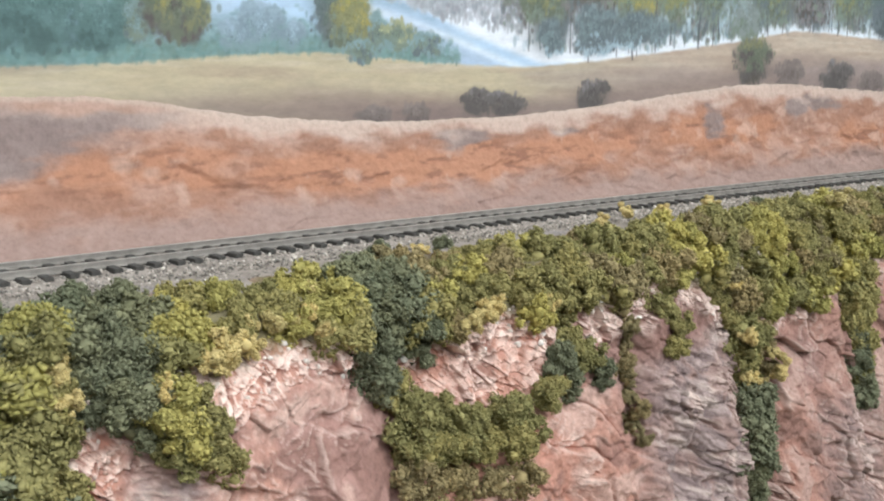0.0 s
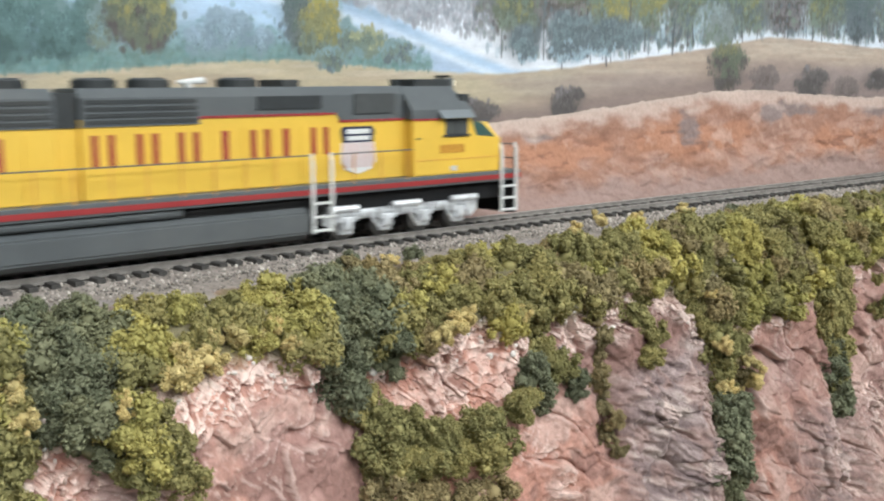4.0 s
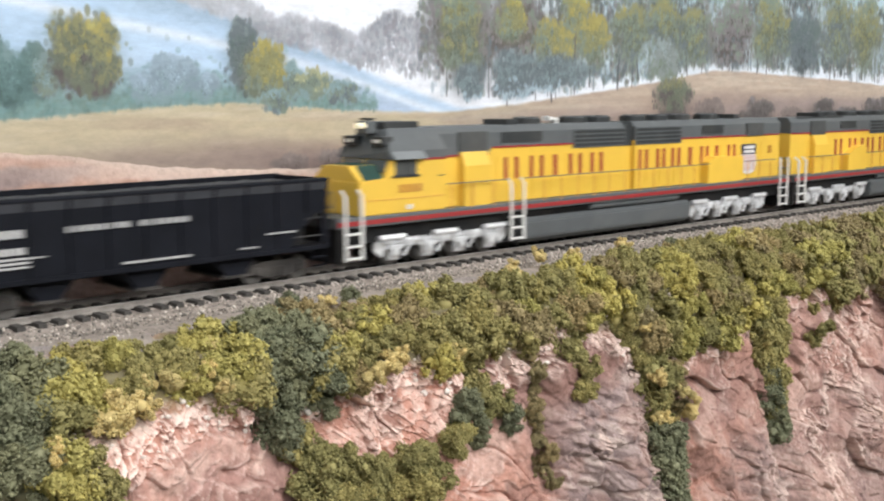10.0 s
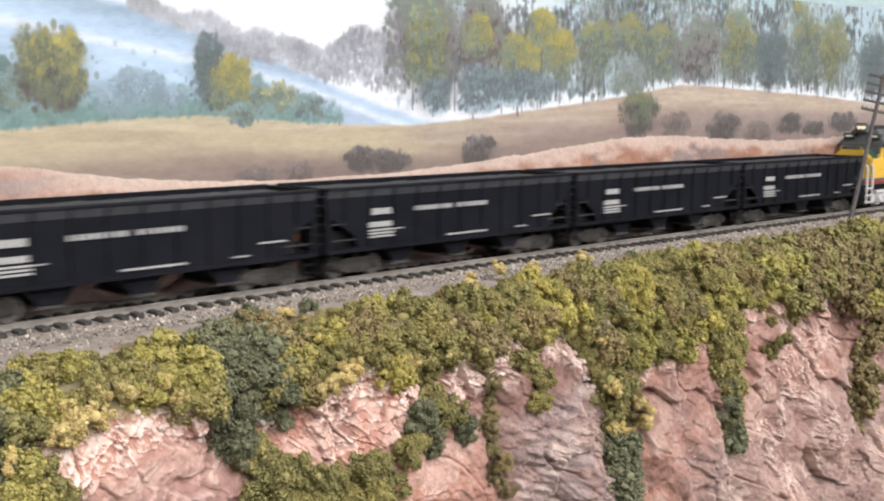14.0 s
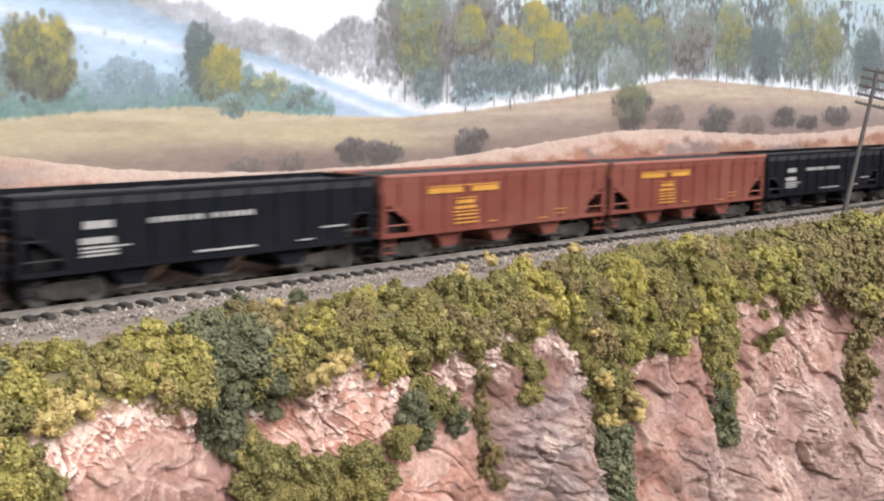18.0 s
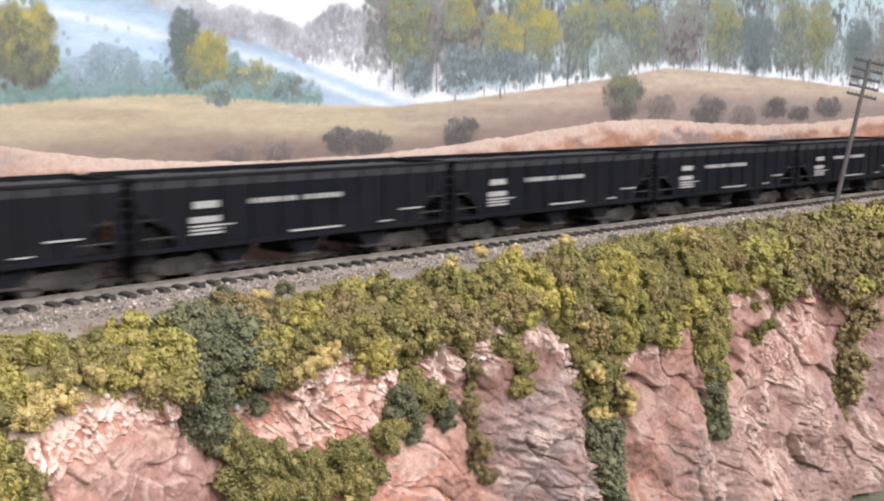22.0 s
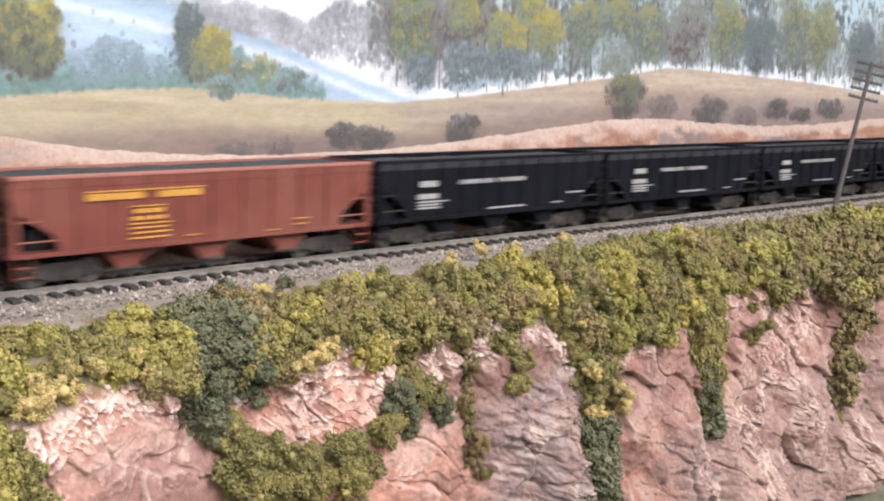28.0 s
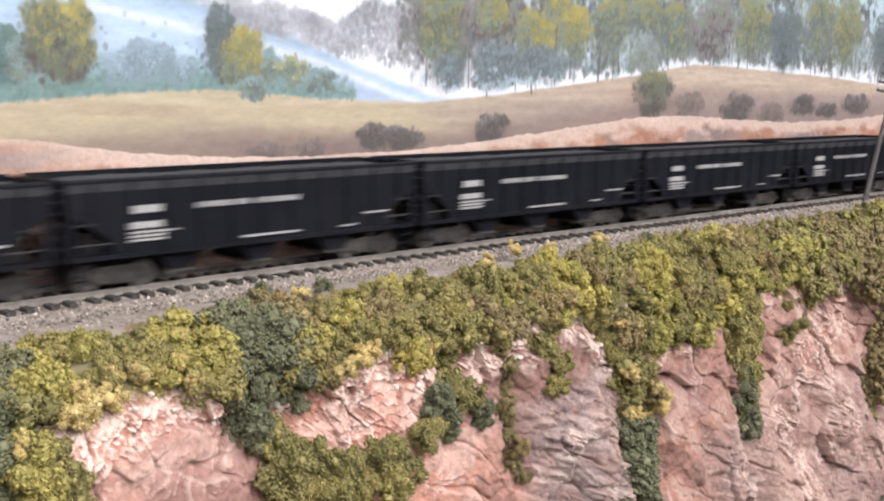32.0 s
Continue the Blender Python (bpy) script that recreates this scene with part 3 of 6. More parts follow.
# lower ground at the foot of the cliff
mat_low = plain("grey_green_scrub", (0.20, 0.20, 0.15), 0.95, wear=0.4, scale=160, dust_amount=0.2, bump=0.6, specular=0.1)
gx, gy = np.meshgrid(np.linspace(-0.9, 1.3, 400), np.linspace(-0.22, -0.075, 60))
ground = sheet("ground", np.stack([gx, gy, -0.163 + 0.016 * (fbm(gx * 30, gy * 30, 4, 77) - 0.5)], -1), mat_low)
tagged(ground, "grey-green scrub ground at the foot of the cliff", "ground", kind="structure")
mat_board = plain("painted_fascia", (0.10, 0.10, 0.10), 0.6)
fascia = slab("fascia", -0.9, 1.3, -0.235, -0.22, -1.1, -0.163, mat_board, "plain dark board under the layout edge")

# ---- path beside the track ----
mat_dirt = plain("grey_dirt", (0.33, 0.285, 0.252), 0.95, wear=0.35, scale=220, dust=(0.45, 0.40, 0.36), dust_amount=0.5, bump=0.7, specular=0.1)
gx, gy = np.meshgrid(np.linspace(-0.6, 1.0, 700), np.linspace(-0.056, 0.020, 56))
across = gy - track_y(gx)
bed = np.where(np.abs(across) < 0.0155, -0.0033, -0.0033 - 0.0025 * soft(0.0155, 0.027, np.abs(across)) * (across < 0)) + track_z(gx) * soft(-0.045, -0.030, gy)
over = np.clip((-0.036 - gy) / 0.9, 0, 1)
bed = np.where(gy < -0.036, -0.0051 - 0.06 * over - 2.6 * over * over, bed)
bed = np.where((across < -0.027) & (gy >= -0.036), -0.0058 + 0.0007 * np.clip((-0.027 - gy) / 0.009, 0, 1) + track_z(gx) * soft(-0.045, -0.030, gy), bed)
gz = bed + (fbm(gx * 220, gy * 220, 4, 83) - 0.5) * 0.0012
path = sheet("roadbed", np.stack([gx, gy, gz], -1), mat_dirt)
tagged(path, "grey dirt roadbed under the track", "roadbed", kind="structure")
for x0, x1 in ((-6.0, -0.6), (1.0, 6.0)):
    slab("roadbed_shelf", x0, x1, -0.06, 0.07, -0.04, -0.0125, mat_dirt, "plain grey board under the track")
# ---- the mural: soft washes, then thin ridges of thicker paint on the painted trees ----
SLATE, INK, FERN, TEAL, HAZE = (0.150, 0.175, 0.180), (0.095, 0.110, 0.110), (0.205, 0.245, 0.190), (0.235, 0.325, 0.320), (0.37, 0.46, 0.50)
UMBER, TAUPE, MOSS, OLIVE, GOLD, LEMON = (0.120, 0.105, 0.095), (0.225, 0.205, 0.200), (0.155, 0.170, 0.120), (0.255, 0.250, 0.125), (0.365, 0.315, 0.105), (0.50, 0.43, 0.13)
TEALS = [TEAL, SLATE, FERN, TEAL, (0.27, 0.36, 0.36), TEAL]
BIG = [UMBER, UMBER, MOSS, MOSS, OLIVE, MOSS, OLIVE, GOLD, (0.47, 0.405, 0.12)]
TEALD = [(0.085, 0.135, 0.125), (0.115, 0.185, 0.172), (0.145, 0.225, 0.212), (0.20, 0.285, 0.275)]
PALES = [TEAL, (0.25, 0.32, 0.35), (0.31, 0.39, 0.44), (0.37, 0.46, 0.53)]
DARKS = [INK, SLATE, (0.13, 0.165, 0.155), SLATE, (0.20, 0.245, 0.235)]
GOLDS = [MOSS, FERN, OLIVE, OLIVE, GOLD, GOLD, (0.47, 0.405, 0.12)]
GPALE = [TEAL, FERN, (0.36, 0.37, 0.22), GOLD]
BROWN = [SLATE, UMBER, TAUPE, FERN, TAUPE, (0.30, 0.29, 0.28)]
OLIVES = [FERN, MOSS, OLIVE, FERN, (0.34, 0.34, 0.20)]
OLIVEG = [FERN, SLATE, MOSS, FERN, OLIVE, OLIVE, GOLD]
SLATES = [HAZE, SLATE, (0.20, 0.25, 0.25), SLATE, (0.26, 0.31, 0.31)]
HAZES = [FERN, (0.25, 0.28, 0.26), (0.30, 0.35, 0.34)]
POPLAR = [(0.10, 0.088, 0.07), UMBER, UMBER, MOSS, MOSS, (0.205, 0.20, 0.115), OLIVE]
BRUSH = [UMBER, UMBER, (0.155, 0.135, 0.125), TAUPE]
FAINT = [(0.17, 0.135, 0.12), (0.21, 0.17, 0.15), (0.25, 0.205, 0.18)]

# x from, x to, foot, top, colours from dark to light, trunk (x, foot, top), name, label
TREES = []


def painted(*row):
    TREES.append(row)


painted(-0.1442, -0.1339, 0.0724, 0.0921, TEALD, (-0.1416, 0.0735, 0.0895), "painted_bush", "blue-green thicket painted on the backdrop")
painted(-0.1383, -0.1292, 0.0723, 0.0896, TEALS, None, "painted_bush", "blue-green bush painted on the backdrop")
painted(-0.1342, -0.1046, 0.0730, 0.1047, BIG, None, "painted_tree", "broad olive and gold tree painted on the backdrop")
painted(-0.1008, -0.0843, 0.0706, 0.0810, PALES, None, "painted_bush", "pale slate bush painted on the backdrop")
painted(-0.0926, -0.0713, 0.0712, 0.0885, PALES, None, "painted_bush", "slate-blue bushes painted on the backdrop")
painted(-0.0720, -0.0609, 0.0710, 0.0815, PALES, None, "painted_bush", "pale slate bush painted on the backdrop")
painted(-0.0572, -0.0406, 0.0737, 0.1035, DARKS, None, "painted_tree", "dark blue-green tree painted on the backdrop")
painted(-0.0470, -0.0264, 0.0711, 0.0950, GOLDS, None, "painted_tree", "gold and olive tree painted on the backdrop")
painted(-0.0283, -0.0188, 0.0709, 0.0862, TEALS, None, "painted_bush", "teal bush painted on the backdrop")
painted(-0.0224, -0.0035, 0.0713, 0.0837, GPALE, None, "painted_bush", "pale gold bush painted on the backdrop")
painted(-0.0052, 0.0123, 0.0685, 0.0780, TEALS, None, "painted_bush", "teal bush painted on the backdrop")
painted(-0.0410, -0.0251, 0.0655, 0.0741, TEALS, None, "painted_bush", "teal bush painted on the backdrop")
painted(0.0532, 0.0999, 0.0769, 0.1377, BROWN, (0.0785, 0.0680, 0.1041), "painted_tree", "tall grey-brown tree painted on the backdrop")
painted(0.0629, 0.0893, 0.0841, 0.1237, OLIVES, None, "painted_tree", "olive crown painted in the grey wood")
painted(0.0719, 0.0892, 0.0697, 0.0870, SLATES, None, "painted_bush", "slate undergrowth painted on the backdrop")
painted(0.0983, 0.1299, 0.0872, 0.1373, BROWN, (0.1079, 0.0663, 0.1108), "painted_tree", "grey birch painted on the backdrop")
painted(0.1015, 0.1203, 0.1005, 0.1196, GOLDS, None, "painted_tree", "gold-leaved crown painted on the backdrop")
painted(0.0983, 0.1237, 0.0693, 0.0931, SLATES, None, "painted_bush", "slate thicket painted on the backdrop")
painted(0.1287, 0.1568, 0.0875, 0.1113, GOLDS, (0.1399, 0.0674, 0.1027), "painted_tree", "golden tree painted on the backdrop")
painted(0.1494, 0.1721, 0.1063, 0.1249, GOLDS, (0.1589, 0.0719, 0.1125), "painted_tree", "gold-topped tree painted on the backdrop")
painted(0.1608, 0.1865, 0.0909, 0.1146, GOLDS, (0.1714, 0.0756, 0.1035), "painted_tree", "golden tree painted on the backdrop")
painted(0.1153, 0.1680, 0.0736, 0.0936, SLATES, (0.1258, 0.0722, 0.0964), "painted_bush", "slate thicket painted on the backdrop")
painted(0.1913, 0.2224, 0.0912, 0.1206, OLIVEG, (0.2122, 0.0797, 0.1045), "painted_tree", "olive and gold tree painted on the backdrop")
painted(0.2212, 0.2558, 0.0984, 0.1252, OLIVEG, (0.2370, 0.0848, 0.1085), "painted_tree", "olive and gold tree painted on the backdrop")
painted(0.2269, 0.2494, 0.0797, 0.1044, HAZES, None, "painted_tree", "grey haze of leaves painted on the backdrop")
painted(0.2478, 0.2844, 0.0902, 0.1213, OLIVEG, (0.2576, 0.0849, 0.1090), "painted_tree", "sage tree painted on the backdrop")
painted(0.2843, 0.3298, 0.0887, 0.1282, BROWN, (0.3058, 0.0851, 0.1175), "painted_tree", "brown-grey tree painted on the backdrop")
painted(0.3296, 0.3621, 0.0928, 0.1336, OLIVES, (0.3438, 0.0834, 0.1114), "painted_tree", "sage tree painted on the backdrop")
painted(0.3525, 0.3774, 0.0968, 0.1195, OLIVEG, None, "painted_tree", "olive and gold crown painted on the backdrop")
painted(0.3707, 0.4058, 0.0855, 0.1260, DARKS, (0.3879, 0.0816, 0.1165), "painted_tree", "dark slate tree painted on the backdrop")
painted(0.4106, 0.4481, 0.0937, 0.1454, OLIVEG, (0.4228, 0.0796, 0.1136), "painted_tree", "gold and sage tree painted on the backdrop")
painted(0.4526, 0.4887, 0.0859, 0.1395, OLIVES, (0.4659, 0.0796, 0.1148), "painted_tree", "pale olive tree painted on the backdrop")
painted(0.5065, 0.5596, 0.0817, 0.1252, DARKS, None, "painted_tree", "slate-grey tree painted on the backdrop")
painted(0.2303, 0.2630, 0.0531, 0.0814, POPLAR, None, "painted_tree", "olive poplar painted in the ochre field")
painted(0.2661, 0.2953, 0.0515, 0.0679, FAINT, None, "painted_bush", "faint brown bush painted in the ochre field")
painted(0.3199, 0.3522, 0.0469, 0.0673, BRUSH, None, "painted_bush", "dark umber bush painted in the ochre field")
painted(0.3625, 0.3902, 0.0465, 0.0602, FAINT, None, "painted_bush", "faint brown bush painted in the ochre field")
painted(0.3991, 0.4301, 0.0527, 0.0656, BRUSH, None, "painted_bush", "dark umber bush painted in the ochre field")
painted(0.4342, 0.4615, 0.0503, 0.0594, BRUSH, None, "painted_bush", "dark umber bush painted in the ochre field")
painted(0.4732, 0.5066, 0.0518, 0.0655, BRUSH, None, "painted_bush", "dark umber bush painted in the ochre field")
painted(0.1010, 0.1230, 0.0415, 0.0566, BRUSH, None, "painted_bush", "dark umber bush painted in the ochre field")
painted(0.0251, 0.0424, 0.0410, 0.0532, BRUSH, None, "painted_bush", "dark umber bush painted in the ochre field")
painted(0.0388, 0.0623, 0.0407, 0.0509, BRUSH, None, "painted_bush", "dark umber bush painted in the ochre field")
painted(-0.0107, 0.0035, 0.0390, 0.0465, FAINT, None, "painted_bush", "faint brown bush painted in the ochre field")
painted(-0.0348, -0.0169, 0.0387, 0.0459, FAINT, None, "painted_bush", "faint brown bush painted in the ochre field")
painted(0.5600, 0.6300, 0.0800, 0.1300, BROWN, None, "painted_tree", "brown-grey tree painted on the backdrop")
painted(-0.1950, -0.1640, 0.0690, 0.1040, TEALD, (-0.1700, 0.0680, 0.0900), "painted_tree", "blue-green tree painted on the backdrop")
painted(-0.1800, -0.1500, 0.0700, 0.1030, TEALD, (-0.1640, 0.0690, 0.0900), "painted_tree", "dark teal tree painted on the backdrop")
painted(-0.1560, -0.1400, 0.0700, 0.0900, TEALD, None, "painted_bush", "dark teal thicket painted on the backdrop")
painted(-0.2350, -0.1950, 0.0680, 0.1060, TEALD, None, "painted_tree", "dark blue-green tree painted on the backdrop")

step = 0.0005
xs, zs = np.arange(-0.23, 0.62, step), np.arange(0.034, 0.146, step)
gx, gz = np.meshgrid(xs, zs)
MURAL = mural_pigment(gx, gz)


def wash(x, z, w, h, colour, strength=0.5, power=2.6):
    """One soft brush touch on the mural."""
    i0, i1 = int((x - 2 * w - xs[0]) / step), int((x + 2 * w - xs[0]) / step) + 2
    j0, j1 = int((z - 2 * h - zs[0]) / step), int((z + 2 * h - zs[0]) / step) + 2
    i0, j0, i1, j1 = max(i0, 0), max(j0, 0), min(i1, len(xs)), min(j1, len(zs))
    if i0 >= i1 or j0 >= j1:
        return
    u, v = gx[j0:j1, i0:i1] - x, gz[j0:j1, i0:i1] - z
    a = strength * np.exp(-((u / w) ** 2 + (v / h) ** 2) ** power)
    MURAL[j0:j1, i0:i1] = blend(MURAL[j0:j1, i0:i1], colour, a)


wr = np.random.default_rng(31)
# the wood: a grey-green mass with a ragged foot over white mist
top = line(gx, FIELD_TOP)
ragged = 0.012 * fbm(gx * 190, gz * 110, 3, 5) + 0.013 * soft(0.16, 0.04, gx) * vnoise(gx * 70, gx * 0 + 0.5, 6) + 0.012 * soft(0.15, 0.05, gx) - 0.004 * soft(0.17, 0.22, gx) * soft(0.40, 0.30, gx)
sky = soft(0.012, -0.010, ((gx - 0.142) / 1.5) ** 2 * 18 - (gz - 0.117)) * 0.9 + 0.75 * soft(0.50, 0.62, fbm(gx * 55, gz * 40, 3, 8)) * soft(0.098, 0.118, gz) + 0.85 * soft(0.34, 0.44, gx) * soft(0.102, 0.114, gz + 0.010 * (fbm(gx * 70, gz * 70, 2, 9) - 0.5))
wood = soft(-0.001, 0.003, gz - top - ragged) * soft(0.046, 0.062, gx + 0.012 * (fbm(gx * 150, gz * 150, 3, 7) - 0.5)) * np.clip(1 - sky, 0, 1)
tone = fbm(gx * 75, gz * 52, 4, 17)
mass = blend(np.zeros(gx.shape + (3,)) + np.array((0.145, 0.185, 0.190)), (0.255, 0.340, 0.360), soft(0.42, 0.62, tone))
mass = blend(mass, (0.25, 0.225, 0.20), soft(0.5, 0.7, fbm(gx * 40, gz * 22, 3, 27)) * 0.7)
mass = blend(mass, (0.235, 0.225, 0.14), soft(0.48, 0.66, fbm(gx * 48 + 7, gz * 40, 3, 29)) * 0.6)
mass = blend(mass, (0.40, 0.49, 0.53), np.exp(-(((gx - 0.185) / 0.028) ** 2)) * soft(0.102, 0.118, gz) * 0.9 + soft(0.6, 0.75, tone) * 0.6)
mass = blend(mass, (0.46, 0.53, 0.55), soft(0.27, 0.34, gx) * soft(0.35, 0.65, fbm(gx * 60, gz * 50, 3, 28)) * 0.65)
MURAL = MURAL + (mass - MURAL) * (wood * 0.90)[..., None]
foot_x = np.linspace(-0.3, 0.7, 800)
foot_z = line(foot_x, FIELD_TOP) + 0.003 + 0.009 * soft(0.16, 0.05, foot_x) * (0.4 + vnoise(foot_x * 70, foot_x * 0 + 0.5, 6))
# treetops along the hillside, pale on the far end and darker towards the wood
for k in range(3600):
    x = wr.uniform(-0.085, 0.064)
    high = float(np.interp(x, (-0.085, -0.074, -0.061, -0.049, -0.034, -0.007, 0.012, 0.0285, 0.046, 0.064), (0.120, 0.1183, 0.114, 0.116, 0.1105, 0.1065, 0.1010, 0.1120, 0.1095, 0.119))) + 0.006 * (float(fbm(np.array(x * 130), np.array(0.5), 2, 44)) - 0.6)
    low = float(np.interp(x, (-0.085, -0.061, -0.034, -0.007, 0.012, 0.0285, 0.064), (0.1135, 0.1065, 0.0955, 0.0900, 0.0850, 0.0820, 0.079)))
    z = high - (high - low) * wr.beta(1.3, 1.6)
    deep = min(1.0, max(0.0, (x + 0.08) / 0.13))
    tone = np.array(((0.52, 0.54, 0.56), (0.44, 0.46, 0.49), (0.60, 0.61, 0.63), (0.46, 0.44, 0.46))[wr.integers(4)]) * (1 - 0.40 * deep * wr.random())
    clump = float(vnoise(x * 95, z * 120, 47))
    wash(x, z, wr.uniform(0.0006, 0.0016), wr.uniform(0.0008, 0.0024), tone * (1.18 - 0.5 * clump), (0.22 + 0.35 * deep) * (0.5 + clump) * min(1.0, (high - z) / 0.004 + 0.4))
# leaves of the wood
for k in range(9000):
    x = wr.uniform(0.048, 0.618)
    z = float(np.interp(x, foot_x, foot_z)) + wr.uniform(-0.001, 0.070)
    i, j = min(int((x - xs[0]) / step), len(xs) - 1), int((z - zs[0]) / step)
    if j >= len(zs) or wood[j, i] < 0.15 and wr.random() < 0.8:
        continue
    shade = 0.60 * float(vnoise(x * 46, z * 40, 19)) + 0.18 * float(vnoise(x * 150, z * 90, 20)) + 0.22 * wr.random()
    tones = (INK, SLATE, UMBER) if shade < 0.44 else (SLATE, FERN, TAUPE, MOSS) if shade < 0.62 else (HAZE, (0.55, 0.63, 0.67), (0.38, 0.43, 0.42), FERN)
    wash(x, z, wr.uniform(0.0007, 0.0020), wr.uniform(0.0011, 0.0034), tones[wr.integers(len(tones))], wr.uniform(0.35, 0.75), 4.0)
# blue-green undergrowth along the verge
for k in range(2200):
    x = wr.uniform(-0.23, 0.022)
    z = float(line(np.array(x), FIELD_TOP)) + wr.gamma(1.6, 0.0036) * (1.0 if x < -0.02 else 0.6)
    tone = ((0.17, 0.285, 0.26), (0.205, 0.325, 0.30), (0.25, 0.365, 0.345), (0.14, 0.21, 0.185), (0.19, 0.27, 0.225))[wr.integers(5)]
    wash(x, z, wr.uniform(0.0006, 0.0018), wr.uniform(0.0006, 0.0020), tone, wr.uniform(0.2, 0.55), 3.0)
# thin dark stems under the wood
for k in range(48):
    x = wr.uniform(0.06, 0.62)
    foot = float(np.interp(x, foot_x, foot_z)) - wr.uniform(0.0, 0.004)
    tall, lean = wr.uniform(0.006, 0.022), wr.normal(0, 0.06)
    for f in np.linspace(0, 1, int(tall / 0.0008)):
        wash(x + lean * f * tall, foot + f * tall, 0.0005, 0.0010, (0.10, 0.105, 0.105), 0.6)
for n, (x0, x1, z0, z1, palette, trunk, name, label) in enumerate(TREES):
    cx, cz, rx, rz = (x0 + x1) / 2, (z0 + z1) / 2, (x1 - x0) / 2, (z1 - z0) / 2
    rx, rz = rx * 1.36, rz * 1.14
    if trunk:
        for f in np.linspace(0, 1, 60):
            wash(trunk[0] + 0.0007 * math.sin(f * 5 + cx * 100), trunk[1] + f * (trunk[2] - trunk[1]), 0.0006, 0.0010, (0.105, 0.10, 0.10), 0.65)
    knobs = [(wr.uniform(-0.62, 0.62), wr.uniform(-0.72, 0.78), wr.uniform(0.22, 0.46)) for _ in range(13)] + [(0, -0.05, 0.55), (0.0, -0.5, 0.5), (0.05, 0.45, 0.4)]
    pale = palette in (TEALS, PALES, GPALE, FAINT, HAZES)
    wash(cx, cz - 0.12 * rz, rx * 0.78, rz * 0.80, palette[len(palette) // 2 - 1], 0.35 if pale else 0.8, 1.3)
    # soft body of the crown, dark at the foot
    small = min(rx, rz)
    for k in range(110):
        px, pz, pr = knobs[wr.integers(len(knobs))]
        a, r = wr.uniform(0, 6.283), math.sqrt(wr.random()) * pr * 0.8
        u, v = px + r * math.cos(a), pz + r * math.sin(a)
        if u * u + v * v > 0.85 or v > 0.25 and abs(u) > 1.0 - 0.7 * v:
            continue
        body = palette[int(np.clip(0.75 * (v + 1) / 2 + wr.normal(0, 0.06), 0, 0.999) * len(palette))]
        wash(cx + u * rx, cz + v * rz, 0.0006 + 0.13 * small, 0.0006 + 0.15 * small, body, 0.30 if pale else 0.5, 1.4)
    count = int(min(900, 26 + 4.2e6 * rx * rz))
    for k in range(count):
        px, pz, pr = knobs[wr.integers(len(knobs))]
        a, r = wr.uniform(0, 6.283), abs(wr.normal(0, 0.62)) * pr
        u, v = px + r * math.cos(a), pz + r * math.sin(a)
        if u * u + v * v > 0.98 or v > 0.25 and abs(u) > 1.1 - 0.7 * v:
            continue
        x, z = cx + u * rx, cz + v * rz
        patch = float(vnoise(x * 210 + n, z * 240, 91))
        level = 0.50 * (v + 1) / 2 + 0.42 * patch + 0.10 * math.sin(a) + (0.20 * u if palette in (BIG, GOLDS) else 0) + wr.normal(0, 0.06)
        size = wr.uniform(0.0006, 0.0013)
        wash(x, z, size, size * wr.uniform(1.0, 2.0), palette[int(np.clip(level, 0, 0.999) * len(palette))], wr.uniform(0.40, 0.85), 4.0)

MURAL = MURAL * np.array((0.98, 1.0, 1.06))
backdrop = sheet("backdrop", np.stack([gx, wall_y(gx), gz], -1), mat_mural, colours=np.clip(MURAL, 0, 1))
tagged(backdrop, "hand-painted landscape backdrop of misty hills and ochre fields", "backdrop", kind="structure")
for x0, x1 in ((-1.2, xs[0]), (xs[-1], 1.6)):
    bx, bz = np.meshgrid(np.linspace(x0, x1, 60), np.linspace(0.0, 0.30, 40))
    side_board = sheet("backdrop_end", np.stack([bx, wall_y(bx), bz], -1), mat_mural, colours=mural_pigment(bx, bz))
    tagged(side_board, "hand-painted end of the landscape backdrop", "backdrop", kind="structure")
for z0, z1 in ((0.0, zs[0]), (zs[-1], 0.30)):
    bx, bz = np.meshgrid(np.linspace(xs[0], xs[-1], 200), np.linspace(z0, z1, 20))
    side_board = sheet("backdrop_edge", np.stack([bx, wall_y(bx), bz], -1), mat_mural, colours=mural_pigment(bx, bz))
    tagged(side_board, "hand-painted edge of the landscape backdrop", "backdrop", kind="structure")

